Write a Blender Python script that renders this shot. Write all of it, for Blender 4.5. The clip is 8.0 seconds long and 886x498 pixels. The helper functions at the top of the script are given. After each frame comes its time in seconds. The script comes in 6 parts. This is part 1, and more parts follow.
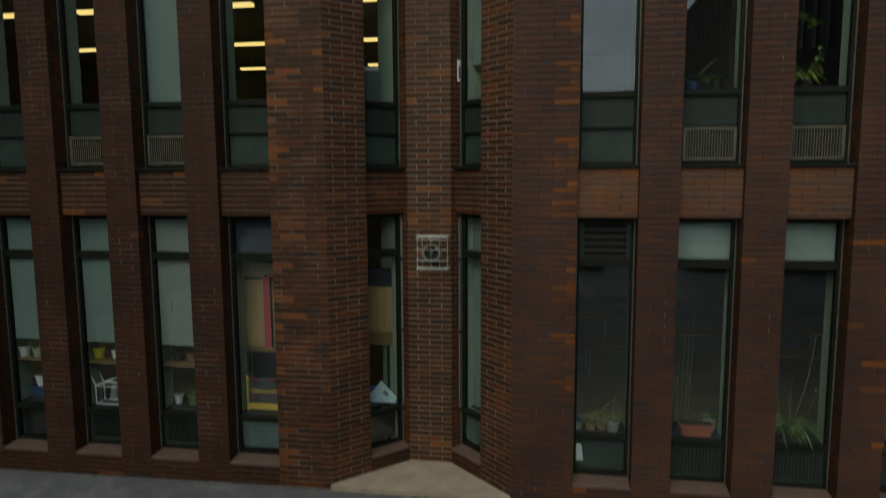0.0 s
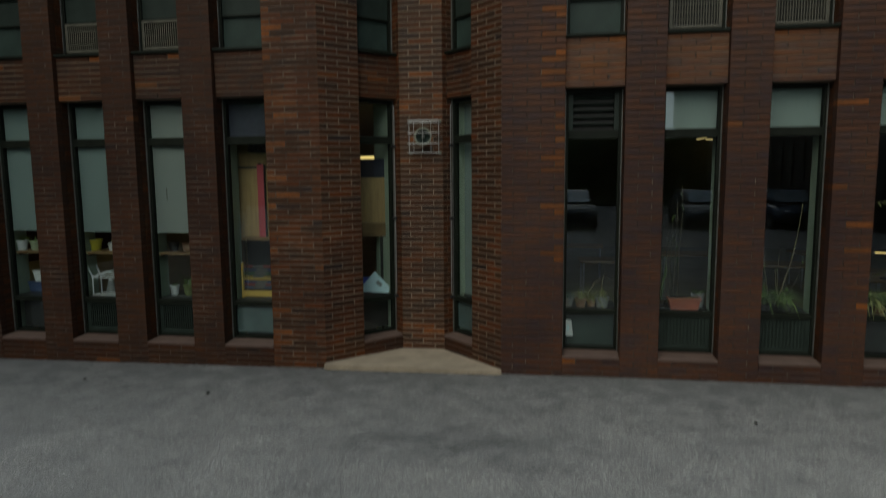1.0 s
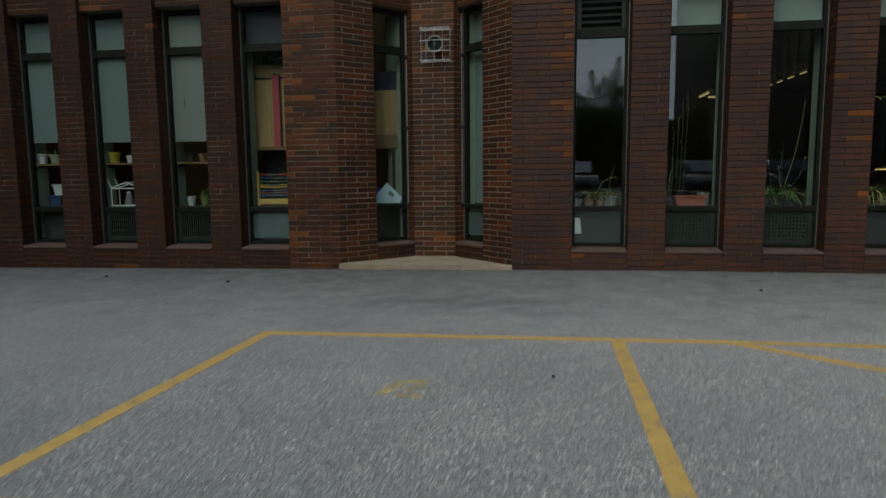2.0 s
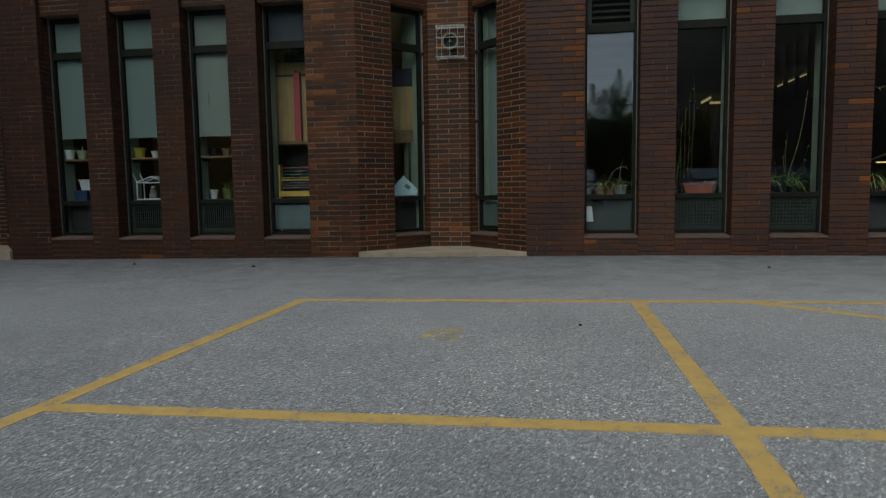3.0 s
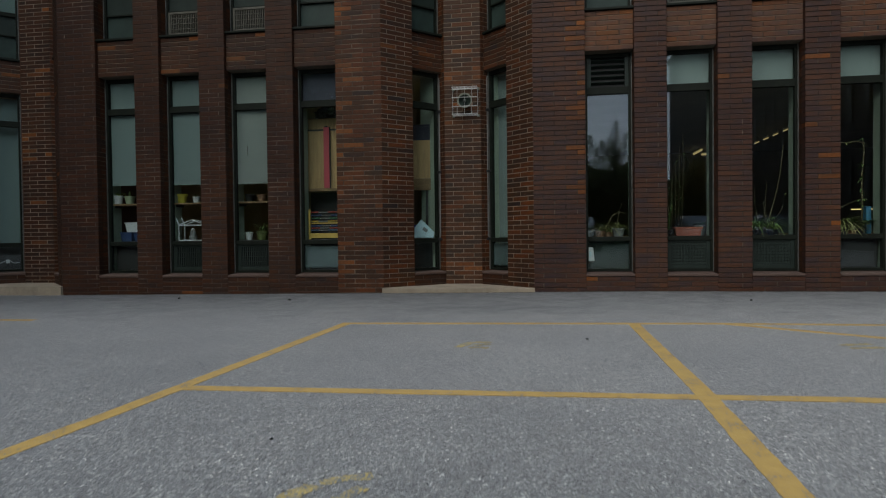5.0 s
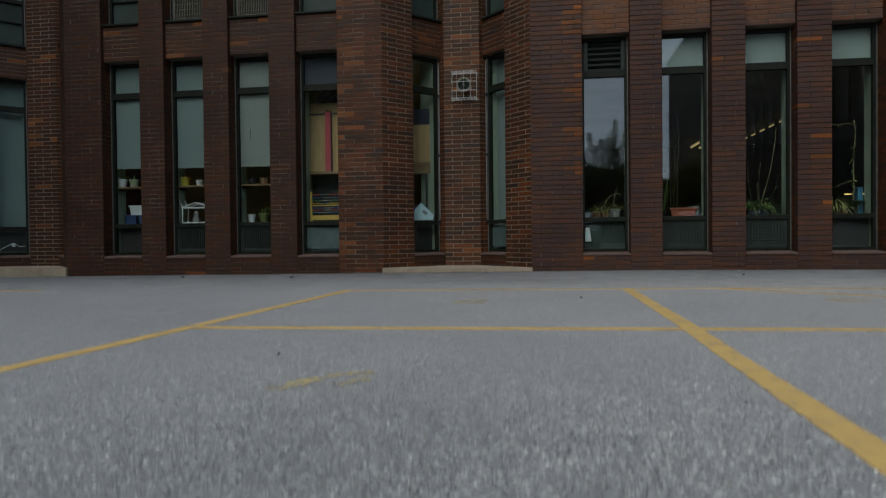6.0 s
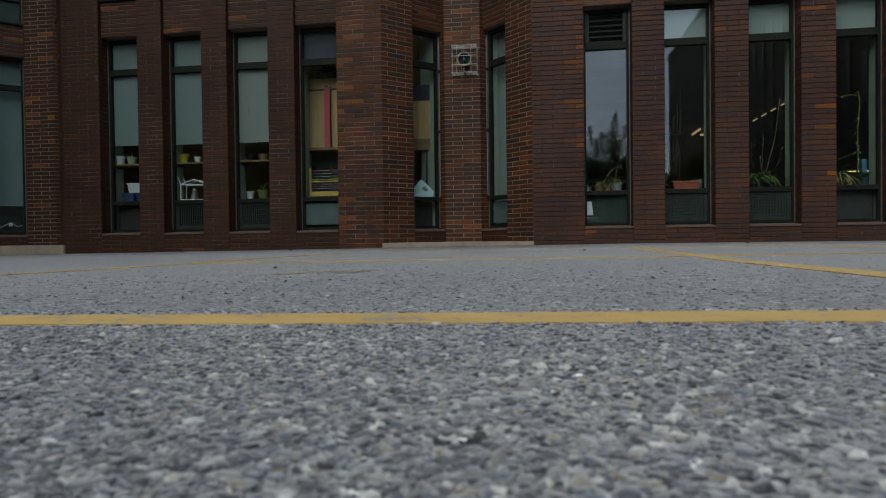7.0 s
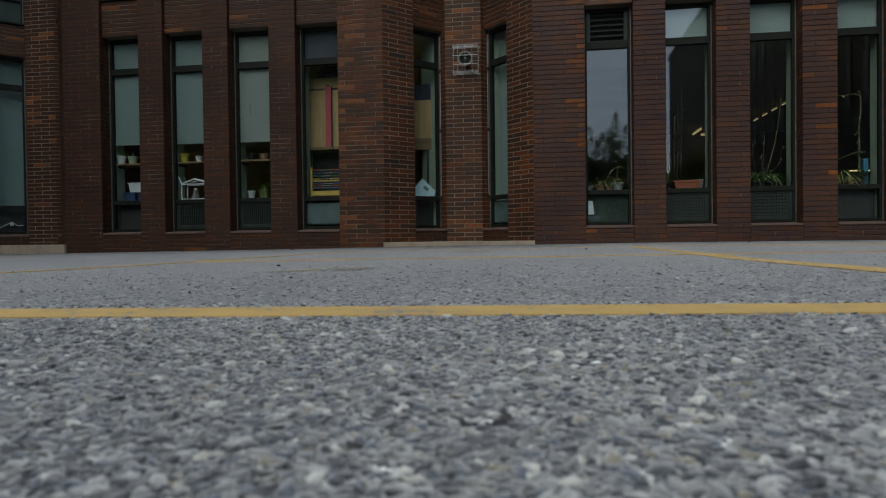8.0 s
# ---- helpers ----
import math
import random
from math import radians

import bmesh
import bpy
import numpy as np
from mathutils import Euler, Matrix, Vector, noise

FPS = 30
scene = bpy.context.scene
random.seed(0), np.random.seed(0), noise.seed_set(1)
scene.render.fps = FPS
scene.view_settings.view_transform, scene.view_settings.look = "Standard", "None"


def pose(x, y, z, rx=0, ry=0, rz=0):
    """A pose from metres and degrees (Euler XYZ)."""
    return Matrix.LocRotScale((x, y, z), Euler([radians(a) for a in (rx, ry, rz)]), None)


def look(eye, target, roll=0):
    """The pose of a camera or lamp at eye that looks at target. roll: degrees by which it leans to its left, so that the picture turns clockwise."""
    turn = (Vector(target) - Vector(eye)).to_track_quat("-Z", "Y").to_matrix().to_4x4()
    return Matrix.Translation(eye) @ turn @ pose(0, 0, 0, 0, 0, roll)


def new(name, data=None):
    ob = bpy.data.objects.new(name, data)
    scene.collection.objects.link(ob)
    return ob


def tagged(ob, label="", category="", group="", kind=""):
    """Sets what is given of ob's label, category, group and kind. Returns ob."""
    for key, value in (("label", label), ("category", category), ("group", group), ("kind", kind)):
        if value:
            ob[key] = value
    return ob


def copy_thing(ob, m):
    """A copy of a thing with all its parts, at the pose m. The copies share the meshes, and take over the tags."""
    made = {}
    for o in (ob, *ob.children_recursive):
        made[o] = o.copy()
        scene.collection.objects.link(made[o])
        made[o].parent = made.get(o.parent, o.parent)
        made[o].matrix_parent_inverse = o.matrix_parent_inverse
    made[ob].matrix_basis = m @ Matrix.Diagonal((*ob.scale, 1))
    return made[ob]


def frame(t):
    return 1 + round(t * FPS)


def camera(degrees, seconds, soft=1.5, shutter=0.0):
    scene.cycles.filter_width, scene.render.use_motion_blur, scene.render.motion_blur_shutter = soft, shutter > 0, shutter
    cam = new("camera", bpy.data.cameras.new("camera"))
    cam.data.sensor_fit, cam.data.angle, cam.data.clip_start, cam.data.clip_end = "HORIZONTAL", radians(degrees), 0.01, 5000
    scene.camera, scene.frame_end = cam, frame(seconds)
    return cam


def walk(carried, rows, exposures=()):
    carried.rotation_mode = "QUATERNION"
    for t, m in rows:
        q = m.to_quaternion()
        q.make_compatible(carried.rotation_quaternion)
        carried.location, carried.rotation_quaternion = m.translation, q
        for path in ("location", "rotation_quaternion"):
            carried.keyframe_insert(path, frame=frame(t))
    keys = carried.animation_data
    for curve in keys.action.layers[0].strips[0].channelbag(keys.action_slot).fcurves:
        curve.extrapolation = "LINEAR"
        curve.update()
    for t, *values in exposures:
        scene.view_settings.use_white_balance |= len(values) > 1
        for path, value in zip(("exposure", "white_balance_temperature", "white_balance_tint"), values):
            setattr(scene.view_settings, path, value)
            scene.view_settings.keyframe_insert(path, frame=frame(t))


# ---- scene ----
cam = camera(68.4, 8.0, soft=1.1, shutter=0.8)
PATH = [
    (0, (0.848, -6.997, 3.659), (0.545, -5.034, 3.43), -0.3),
    (0.5, (0.978, -7.057, 3.005), (0.665, -5.096, 2.767), -0.5),
    (1, (0.989, -7.23, 2.309), (0.683, -5.268, 2.071), -0.5),
    (1.5, (0.964, -7.393, 1.668), (0.658, -5.431, 1.432), -0.6),
    (2, (0.894, -7.589, 1.159), (0.587, -5.627, 0.922), -0.6),
    (2.2, (0.842, -7.674, 1.096), (0.542, -5.713, 0.84), -0.7),
    (3.3, (0.712, -8.006, 0.787), (0.401, -6.035, 0.657), -0.8),
    (3.5, (0.685, -8.079, 0.783), (0.375, -6.105, 0.694), -0.7),
    (4, (0.64, -8.322, 0.806), (0.335, -6.345, 0.765), -0.7),
    (4.5, (0.633, -8.594, 0.805), (0.328, -6.618, 0.763), -0.7),
    (6, (0.675, -8.961, 0.462), (0.37, -6.984, 0.43), -0.6),
    (6.5, (0.672, -8.948, 0.215), (0.366, -6.972, 0.184), -0.7),
    (6.7, (0.662, -8.918, 0.141), (0.356, -6.942, 0.109), -0.7),
    (6.85, (0.655, -8.895, 0.112), (0.35, -6.919, 0.08), -0.7),
    (7, (0.653, -8.887, 0.108), (0.348, -6.911, 0.076), -0.7),
    (7.5, (0.641, -8.891, 0.106), (0.335, -6.915, 0.073), -0.7),
    (8, (0.642, -8.888, 0.1), (0.336, -6.912, 0.068), -0.7),
]
cam.data.dof.use_dof, cam.data.dof.focus_distance, cam.data.dof.aperture_fstop = True, 7.0, 14.0
walk(cam, [(t, look(eye, target, roll)) for t, eye, target, roll in PATH], [(0, 0.92, 7650, 3), (0.5, 0.92, 7500, 3), (1, 0.88, 7400, 3), (2, 1.0, 7150, 4), (3.5, 1.0, 6900, 6), (6, 1.13, 6850, 8), (8, 1.10, 6800, 8)])

# ---- light ----
world = bpy.data.worlds.new("overcast_sky")
scene.world = world
world.use_nodes = True
wn, wl = world.node_tree.nodes, world.node_tree.links
sky = wn.new("ShaderNodeTexSky")
sky.sky_type, sky.sun_disc = "NISHITA", False
sky.sun_elevation, sky.sun_rotation = radians(42), radians(196)
sky.dust_density, sky.air_density = 4.0, 1.0
grey = wn.new("ShaderNodeMixRGB")
grey.inputs[0].default_value = 0.85
grey.inputs[2].default_value = (3.85, 4.7, 5.95, 1)
wl.new(sky.outputs[0], grey.inputs[1])
# an overcast sky, brighter towards the horizon, with soft banks of cloud
w_tc, w_sep, w_map, w_mul = wn.new("ShaderNodeTexCoord"), wn.new("ShaderNodeSeparateXYZ"), wn.new("ShaderNodeMapRange"), wn.new("ShaderNodeVectorMath")
wl.new(w_tc.outputs["Generated"], w_sep.inputs[0])
wl.new(w_sep.outputs["Z"], w_map.inputs[0])
w_map.inputs[1].default_value, w_map.inputs[2].default_value = 0.05, 0.55
w_map.inputs[3].default_value, w_map.inputs[4].default_value = 1.42, 1.02
w_str, w_cloud, w_cmap, w_amount = wn.new("ShaderNodeMapping"), wn.new("ShaderNodeTexNoise"), wn.new("ShaderNodeMapRange"), wn.new("ShaderNodeMath")
w_str.inputs["Scale"].default_value = (1, 1, 3.2)
w_cloud.inputs["Scale"].default_value, w_cloud.inputs["Detail"].default_value, w_cloud.inputs["Roughness"].default_value = 3.4, 4, 0.5
w_cmap.inputs[1].default_value, w_cmap.inputs[2].default_value = 0.32, 0.68
w_cmap.inputs[3].default_value, w_cmap.inputs[4].default_value = 0.74, 1.26
wl.new(w_tc.outputs["Generated"], w_str.inputs[0])
wl.new(w_str.outputs[0], w_cloud.inputs["Vector"])
wl.new(w_cloud.outputs[0], w_cmap.inputs[0])
w_amount.operation = "MULTIPLY"
wl.new(w_map.outputs[0], w_amount.inputs[0])
wl.new(w_cmap.outputs[0], w_amount.inputs[1])
w_mul.operation = "MULTIPLY"
wl.new(grey.outputs[0], w_mul.inputs[0])
wl.new(w_amount.outputs[0], w_mul.inputs[1])
wl.new(w_mul.outputs[0], wn["Background"].inputs[0])
wn["Background"].inputs[1].default_value = 0.112
sun = new("sun", bpy.data.lights.new("sun", "SUN"))
sun.data.energy, sun.data.angle, sun.data.color = 0.42, radians(55), (1.0, 0.97, 0.93)
sun.matrix_world = look((-7, -24, 22), (0, 0, 0))


# ---- materials ----
def nodes_of(name):
    m = bpy.data.materials.new(name)
    m.use_nodes = True
    nt = m.node_tree
    return m, nt.nodes, nt.links, nt.nodes["Principled BSDF"]


def ramp_of(n, stops, constant=False):
    r = n.new("ShaderNodeValToRGB")
    r.color_ramp.interpolation = "CONSTANT" if constant else "LINEAR"
    e = r.color_ramp.elements
    while len(e) < len(stops):
        e.new(0.5)
    for el, (p, c) in zip(e, stops):
        el.position, el.color = p, (*c, 1)
    return r


def noise_of(n, l, scale, detail=4, rough=0.6, coord="Object", stretch=(1, 1, 1)):
    tc, mp, t = n.new("ShaderNodeTexCoord"), n.new("ShaderNodeMapping"), n.new("ShaderNodeTexNoise")
    mp.inputs["Scale"].default_value = stretch
    t.inputs["Scale"].default_value, t.inputs["Detail"].default_value, t.inputs["Roughness"].default_value = scale, detail, rough
    l.new(tc.outputs[coord], mp.inputs[0])
    l.new(mp.outputs[0], t.inputs["Vector"])
    return t


def bump_of(n, l, b, height, strength, distance):
    bp = n.new("ShaderNodeBump")
    bp.inputs["Strength"].default_value, bp.inputs["Distance"].default_value = strength, distance
    l.new(height, bp.inputs["Height"])
    l.new(bp.outputs[0], b.inputs["Normal"])


def plain(name, color, rough=0.6, metal=0.0, vary=0.25, scale=9.0, grain=120.0, bump=0.15, stretch=(1, 1, 1), world_space=False):
    """A surface of one colour with stains at a large scale and grain at a small one."""
    m, n, l, b = nodes_of(name)
    a = noise_of(n, l, scale, 5, 0.65, stretch=stretch)
    g = noise_of(n, l, grain, 3, 0.6, stretch=stretch)
    lo, hi = [c * (1 - vary) for c in color], [min(1, c * (1 + vary)) for c in color]
    r = ramp_of(n, [(0.3, lo), (0.7, hi)])
    l.new(a.outputs[0], r.inputs[0])
    mix = n.new("ShaderNodeMixRGB")
    mix.blend_type, mix.inputs[0].default_value = "OVERLAY", 0.25
    l.new(r.outputs[0], mix.inputs[1])
    l.new(g.outputs[0], mix.inputs[2])
    l.new(mix.outputs[0], b.inputs["Base Color"])
    rr = n.new("ShaderNodeMapRange")
    rr.inputs[3].default_value, rr.inputs[4].default_value = max(0.02, rough - 0.1), min(1, rough + 0.1)
    l.new(a.outputs[0], rr.inputs[0])
    l.new(rr.outputs[0], b.inputs["Roughness"])
    b.inputs["Metallic"].default_value = metal
    if bump:
        bump_of(n, l, b, g.outputs[0], bump, 0.002)
    return m


BRICK_STOPS = [(0.0, (0.0430, 0.0176, 0.0076)), (0.16, (0.0525, 0.0190, 0.0078)), (0.34, (0.0345, 0.0166, 0.0086)), (0.48, (0.0620, 0.0218, 0.0080)),
               (0.64, (0.0455, 0.0186, 0.0078)), (0.82, (0.0330, 0.0166, 0.0094)), (0.90, (0.0730, 0.0240, 0.0080))]
CALM_STOPS = [(0.0, (0.0390, 0.0166, 0.0086)), (0.2, (0.0435, 0.0173, 0.0084)), (0.45, (0.0352, 0.0162, 0.0090)), (0.65, (0.0470, 0.0182, 0.0084)), (0.88, (0.0325, 0.0157, 0.0096))]
PLUM_STOPS = [(0.0, (0.0465, 0.0206, 0.0118)), (0.2, (0.0505, 0.0211, 0.0114)), (0.45, (0.0425, 0.0198, 0.0125)), (0.65, (0.0550, 0.0218, 0.0110)), (0.90, (0.0390, 0.0190, 0.0132))]


def brick_material(name, stops, island=False, rough=0.62):
    m, n, l, b = nodes_of(name)
    if island:
        rnd = n.new("ShaderNodeNewGeometry").outputs["Random Per Island"]
    else:
        rnd = n.new("ShaderNodeObjectInfo").outputs["Random"]
    tone = ramp_of(n, [(p, (r * 1.17, g * 1.12, b * 1.02)) for p, (r, g, b) in stops], True)
    l.new(rnd, tone.inputs[0])
    # large patches of the wall that came from different batches
    geo = n.new("ShaderNodeNewGeometry")
    patch = n.new("ShaderNodeTexNoise")
    patch.inputs["Scale"].default_value, patch.inputs["Detail"].default_value = 0.7, 2
    l.new(geo.outputs["Position"], patch.inputs["Vector"])
    pr = ramp_of(n, [(0.35, (0.80, 0.76, 0.80)), (0.65, (1.20, 1.16, 1.06))])
    l.new(patch.outputs[0], pr.inputs[0])
    mul = n.new("ShaderNodeMixRGB")
    mul.blend_type, mul.inputs[0].default_value = "MULTIPLY", 1
    l.new(tone.outputs[0], mul.inputs[1])
    l.new(pr.outputs[0], mul.inputs[2])
    # flashed ends, scuffs and grain
    g = n.new("ShaderNodeTexNoise")
    g.inputs["Scale"].default_value, g.inputs["Detail"].default_value, g.inputs["Roughness"].default_value = 24, 8, 0.74
    l.new(geo.outputs["Position"], g.inputs["Vector"])
    gr = ramp_of(n, [(0.30, (0.66, 0.66, 0.69)), (0.5, (1, 1, 1)), (0.72, (1.32, 1.28, 1.22))])
    l.new(g.outputs[0], gr.inputs[0])
    mul2 = n.new("ShaderNodeMixRGB")
    mul2.blend_type, mul2.inputs[0].default_value = "MULTIPLY", 0.9
    l.new(mul.outputs[0], mul2.inputs[1])
    l.new(gr.outputs[0], mul2.inputs[2])
    # burnt purple and rusty blushes that run on from brick to brick
    hue, hm = n.new("ShaderNodeTexNoise"), n.new("ShaderNodeMapping")
    hue.inputs["Scale"].default_value, hue.inputs["Detail"].default_value = 6.5, 5
    hm.inputs["Scale"].default_value = (0.6, 0.6, 1.6)
    l.new(geo.outputs["Position"], hm.inputs[0])
    l.new(hm.outputs[0], hue.inputs["Vector"])
    hr = ramp_of(n, [(0.34, (0.80, 0.98, 1.32)), (0.5, (1, 1, 1)), (0.66, (1.16, 1.06, 0.82))])
    l.new(hue.outputs[0], hr.inputs[0])
    mul5 = n.new("ShaderNodeMixRGB")
    mul5.blend_type, mul5.inputs[0].default_value = "MULTIPLY", 1
    l.new(mul2.outputs[0], mul5.inputs[1])
    l.new(hr.outputs[0], mul5.inputs[2])
    l.new(mul5.outputs[0], b.inputs["Base Color"])
    b.inputs["Roughness"].default_value = rough
    b.inputs["Specular IOR Level"].default_value = 0.22
    f = n.new("ShaderNodeTexNoise")
    f.inputs["Scale"].default_value, f.inputs["Detail"].default_value = 140, 4
    mp = n.new("ShaderNodeMapping")
    mp.inputs["Scale"].default_value = (0.5, 0.5, 2.2)
    l.new(geo.outputs["Position"], mp.inputs[0])
    l.new(mp.outputs[0], f.inputs["Vector"])
    bump_of(n, l, b, f.outputs[0], 0.55, 0.004)
    return m


BRICK = brick_material("dark_brick", BRICK_STOPS)
BRICK_CALM = brick_material("brown_brick", [(p, (r * 0.86, g * 0.88, b * 0.95)) for p, (r, g, b) in CALM_STOPS])
BRICK_PLUM = brick_material("plum_brick", [(p, (r * 1.02, g * 1.15, b * 1.52)) for p, (r, g, b) in PLUM_STOPS])
BRICK_SPANDREL = brick_material("spandrel_brick", [(p, (r * 1.7, g * 1.85, b * 2.0)) for p, (r, g, b) in PLUM_STOPS])
BRICK_PALE = brick_material("weathered_brick", [(p, (r * 1.0, g * 1.17, b * 1.38)) for p, (r, g, b) in BRICK_STOPS])
BRICK_JOINED = brick_material("dark_brick_joined", BRICK_STOPS, True)
BRICK_ORANGE = brick_material("orange_brick", [(0.0, (0.1000, 0.0368, 0.0115)), (0.4, (0.1400, 0.0490, 0.0135)), (0.75, (0.0800, 0.0300, 0.0110))])
BRICK_BLUE = brick_material("blue_brick", [(0.0, (0.0235, 0.0150, 0.0128)), (0.5, (0.0270, 0.0156, 0.0120))])
def patchy(name, dark, pale, scale, start=0.50):
    """Mortar that is sooty on most of the wall and washed pale in patches."""
    m, n, l, b = nodes_of(name)
    geo, a = n.new("ShaderNodeNewGeometry"), n.new("ShaderNodeTexNoise")
    a.inputs["Scale"].default_value, a.inputs["Detail"].default_value, a.inputs["Roughness"].default_value = scale, 7, 0.72
    l.new(geo.outputs["Position"], a.inputs["Vector"])
    r = ramp_of(n, [(start, dark), (start + 0.07, [(p + d) / 2.6 for p, d in zip(pale, dark)]), (start + 0.17, pale)])
    l.new(a.outputs[0], r.inputs[0])
    l.new(r.outputs[0], b.inputs["Base Color"])
    b.inputs["Roughness"].default_value = 0.9
    bump_of(n, l, b, noise_of(n, l, 180).outputs[0], 0.6, 0.002)
    return m


MORTAR_LIGHT = plain("light_mortar", (0.170, 0.133, 0.098), 0.9, vary=0.4, scale=3, grain=180, bump=0.6)
MORTAR_HEAD = patchy("head_joint_mortar", (0.034, 0.024, 0.018), (0.150, 0.116, 0.086), 2.6, 0.49)
MORTAR_DARK = plain("dark_mortar", (0.036, 0.026, 0.020), 0.9, vary=0.7, scale=1.6, grain=180, bump=0.6)
MORTAR = plain("mortar", (0.066, 0.050, 0.038), 0.9, vary=0.5, scale=3, grain=180, bump=0.6)
MORTAR_PATCHY = patchy("patchy_mortar", (0.030, 0.019, 0.014), (0.135, 0.100, 0.074), 1.7, 0.48)
MORTAR_MID = patchy("weathered_mortar", (0.046, 0.032, 0.023), (0.165, 0.126, 0.092), 1.9, 0.42)
CONCRETE = plain("worn_concrete", (0.285, 0.236, 0.172), 0.9, vary=0.22, scale=3.5, grain=90, bump=0.8)
PRECAST = plain("brown_precast", (0.1069, 0.0680, 0.0531), 0.8, vary=0.2, scale=5, grain=150, bump=0.4)
FRAME = plain("bronze_green_frame", (0.0105, 0.0135, 0.0098), 0.55, 0.0, vary=0.3, scale=6, grain=200, bump=0.05)
FRAME.node_tree.nodes["Principled BSDF"].inputs["Specular IOR Level"].default_value = 0.12
PANEL = plain("grey_green_panel", (0.029, 0.047, 0.040), 0.5, vary=0.22, scale=4, grain=160, bump=0.08)
PANEL_DARK = plain("dark_green_panel", (0.0200, 0.0300, 0.0250), 0.5, vary=0.25, scale=4, grain=160, bump=0.08)
for flat in (PANEL, PANEL_DARK):
    flat.node_tree.nodes["Principled BSDF"].inputs["Specular IOR Level"].default_value = 0.18
PANEL_TEAL = plain("pale_teal_panel", (0.0861, 0.1283, 0.1319), 0.5, vary=0.18, scale=5, grain=90, bump=0.1)
STRIP = plain("weathered_aluminium", (0.1120, 0.1155, 0.1050), 0.5, 0.3, vary=0.3, scale=8, grain=200, bump=0.1)
ROD = plain("dull_zinc", (0.21, 0.21, 0.195), 0.55, 0.2, vary=0.25, scale=8, grain=200, bump=0.1)
GRILLE = plain("beige_grille", (0.0728, 0.0698, 0.0499), 0.6, vary=0.3, scale=9, grain=160, bump=0.1)
BLACK = plain("sooty_black", (0.012, 0.012, 0.012), 0.7, vary=0.3, scale=8, grain=100, bump=0.1)
BLIND = plain("grey_green_blind", (0.150, 0.203, 0.196), 0.8, vary=0.06, scale=2.2, grain=260, bump=0.12)
BLIND_GREY = plain("grey_blind", (0.198, 0.226, 0.212), 0.8, vary=0.07, scale=2.2, grain=260, bump=0.12)
BLIND_PALE = plain("pale_blind", (0.2414, 0.3010, 0.2916), 0.8, vary=0.06, scale=2.2, grain=260, bump=0.12)
PLASTER = plain("grey_plaster", (0.2898, 0.3666, 0.2952), 0.85, vary=0.12, scale=3, grain=120, bump=0.2)
ROOM = plain("room_paint", (0.46, 0.46, 0.41), 0.9, vary=0.12, scale=1.2, grain=100, bump=0.1)
# darkened copy of the room paint: the upper rooms' gloom is in its colour
ROOM_UPPER = plain("dimmed_upper_room", (0.085, 0.080, 0.066), 0.9, vary=0.2, scale=1.2, grain=100, bump=0.1)
ROOM_DARK = plain("dark_room", (0.30, 0.285, 0.205), 0.9, vary=0.2, scale=1.2, grain=100, bump=0.1)
WOOD = plain("shelf_wood", (0.1725, 0.1087, 0.0488), 0.6, vary=0.3, scale=7, grain=80, bump=0.2, stretch=(1, 6, 6))
PLY = plain("plywood", (0.3564, 0.2368, 0.1080), 0.65, vary=0.22, scale=5, grain=60, bump=0.15, stretch=(4, 1, 0.5))
COUNTER = plain("dark_counter", (0.0263, 0.0298, 0.0298), 0.5, vary=0.2)
PINK = plain("pink_card", (0.4000, 0.0600, 0.0800), 0.7, vary=0.1)
NAVY = plain("navy_card", (0.022, 0.026, 0.045), 0.7, vary=0.2)
YELLOW_POT = plain("yellow_pot", (0.4650, 0.4125, 0.0450), 0.45, vary=0.12)
WHITE_PLASTIC = plain("white_plastic", (0.62, 0.66, 0.67), 0.45, vary=0.06)
BLUE_PLASTIC = plain("blue_plastic", (0.035, 0.068, 0.16), 0.4, vary=0.15)
SKY_PAPER = plain("light_blue_paper", (0.52, 0.72, 0.78), 0.7, vary=0.06)
BLUE_FOLDER = plain("blue_folder", (0.05, 0.09, 0.40), 0.5, vary=0.12)
TERRACOTTA = plain("terracotta", (0.2760, 0.0780, 0.0450), 0.75, vary=0.18)
CLAY = plain("brown_clay", (0.22, 0.13, 0.075), 0.8, vary=0.2)
GREY_POT = plain("grey_pot", (0.20, 0.22, 0.22), 0.6, vary=0.15)
SAGE_POT = plain("sage_pot", (0.26, 0.31, 0.21), 0.5, vary=0.12)
GREEN_POT = plain("green_pot", (0.11, 0.14, 0.045), 0.5, vary=0.15)
SOIL = plain("potting_soil", (0.03, 0.022, 0.015), 0.95, vary=0.4, scale=60, bump=0.8)
STEM = plain("dry_stem", (0.120, 0.100, 0.052), 0.7, vary=0.25)
BARK = plain("bark", (0.07, 0.052, 0.038), 0.9, vary=0.4, scale=6, grain=40, bump=0.9, stretch=(3, 3, 0.6))
HORN = plain("grey_horn", (0.150, 0.165, 0.125), 0.5, vary=0.15)
CHROME = plain("galvanised_wire", (0.4420, 0.4505, 0.4335), 0.5, 0.3, vary=0.2)
ASPHALT_CAR = plain("tyre_rubber", (0.02, 0.02, 0.02), 0.85, vary=0.2)
ROOF = plain("roof_gravel", (0.16, 0.155, 0.15), 0.95, vary=0.25, scale=2, grain=60, bump=0.8)
FAR_WALL = plain("far_brick", (0.0167, 0.0122, 0.0103), 0.85, vary=0.3, scale=0.6, grain=14, bump=0.3)
FAR_PANE = plain("far_window_glass", (0.028, 0.033, 0.033), 0.6, vary=0.3, scale=0.7, grain=3, bump=0)
BODY = brick_material("plain_brickwork", [(0.0, (0.0360, 0.0174, 0.0130)), (0.5, (0.0372, 0.0180, 0.0130))])


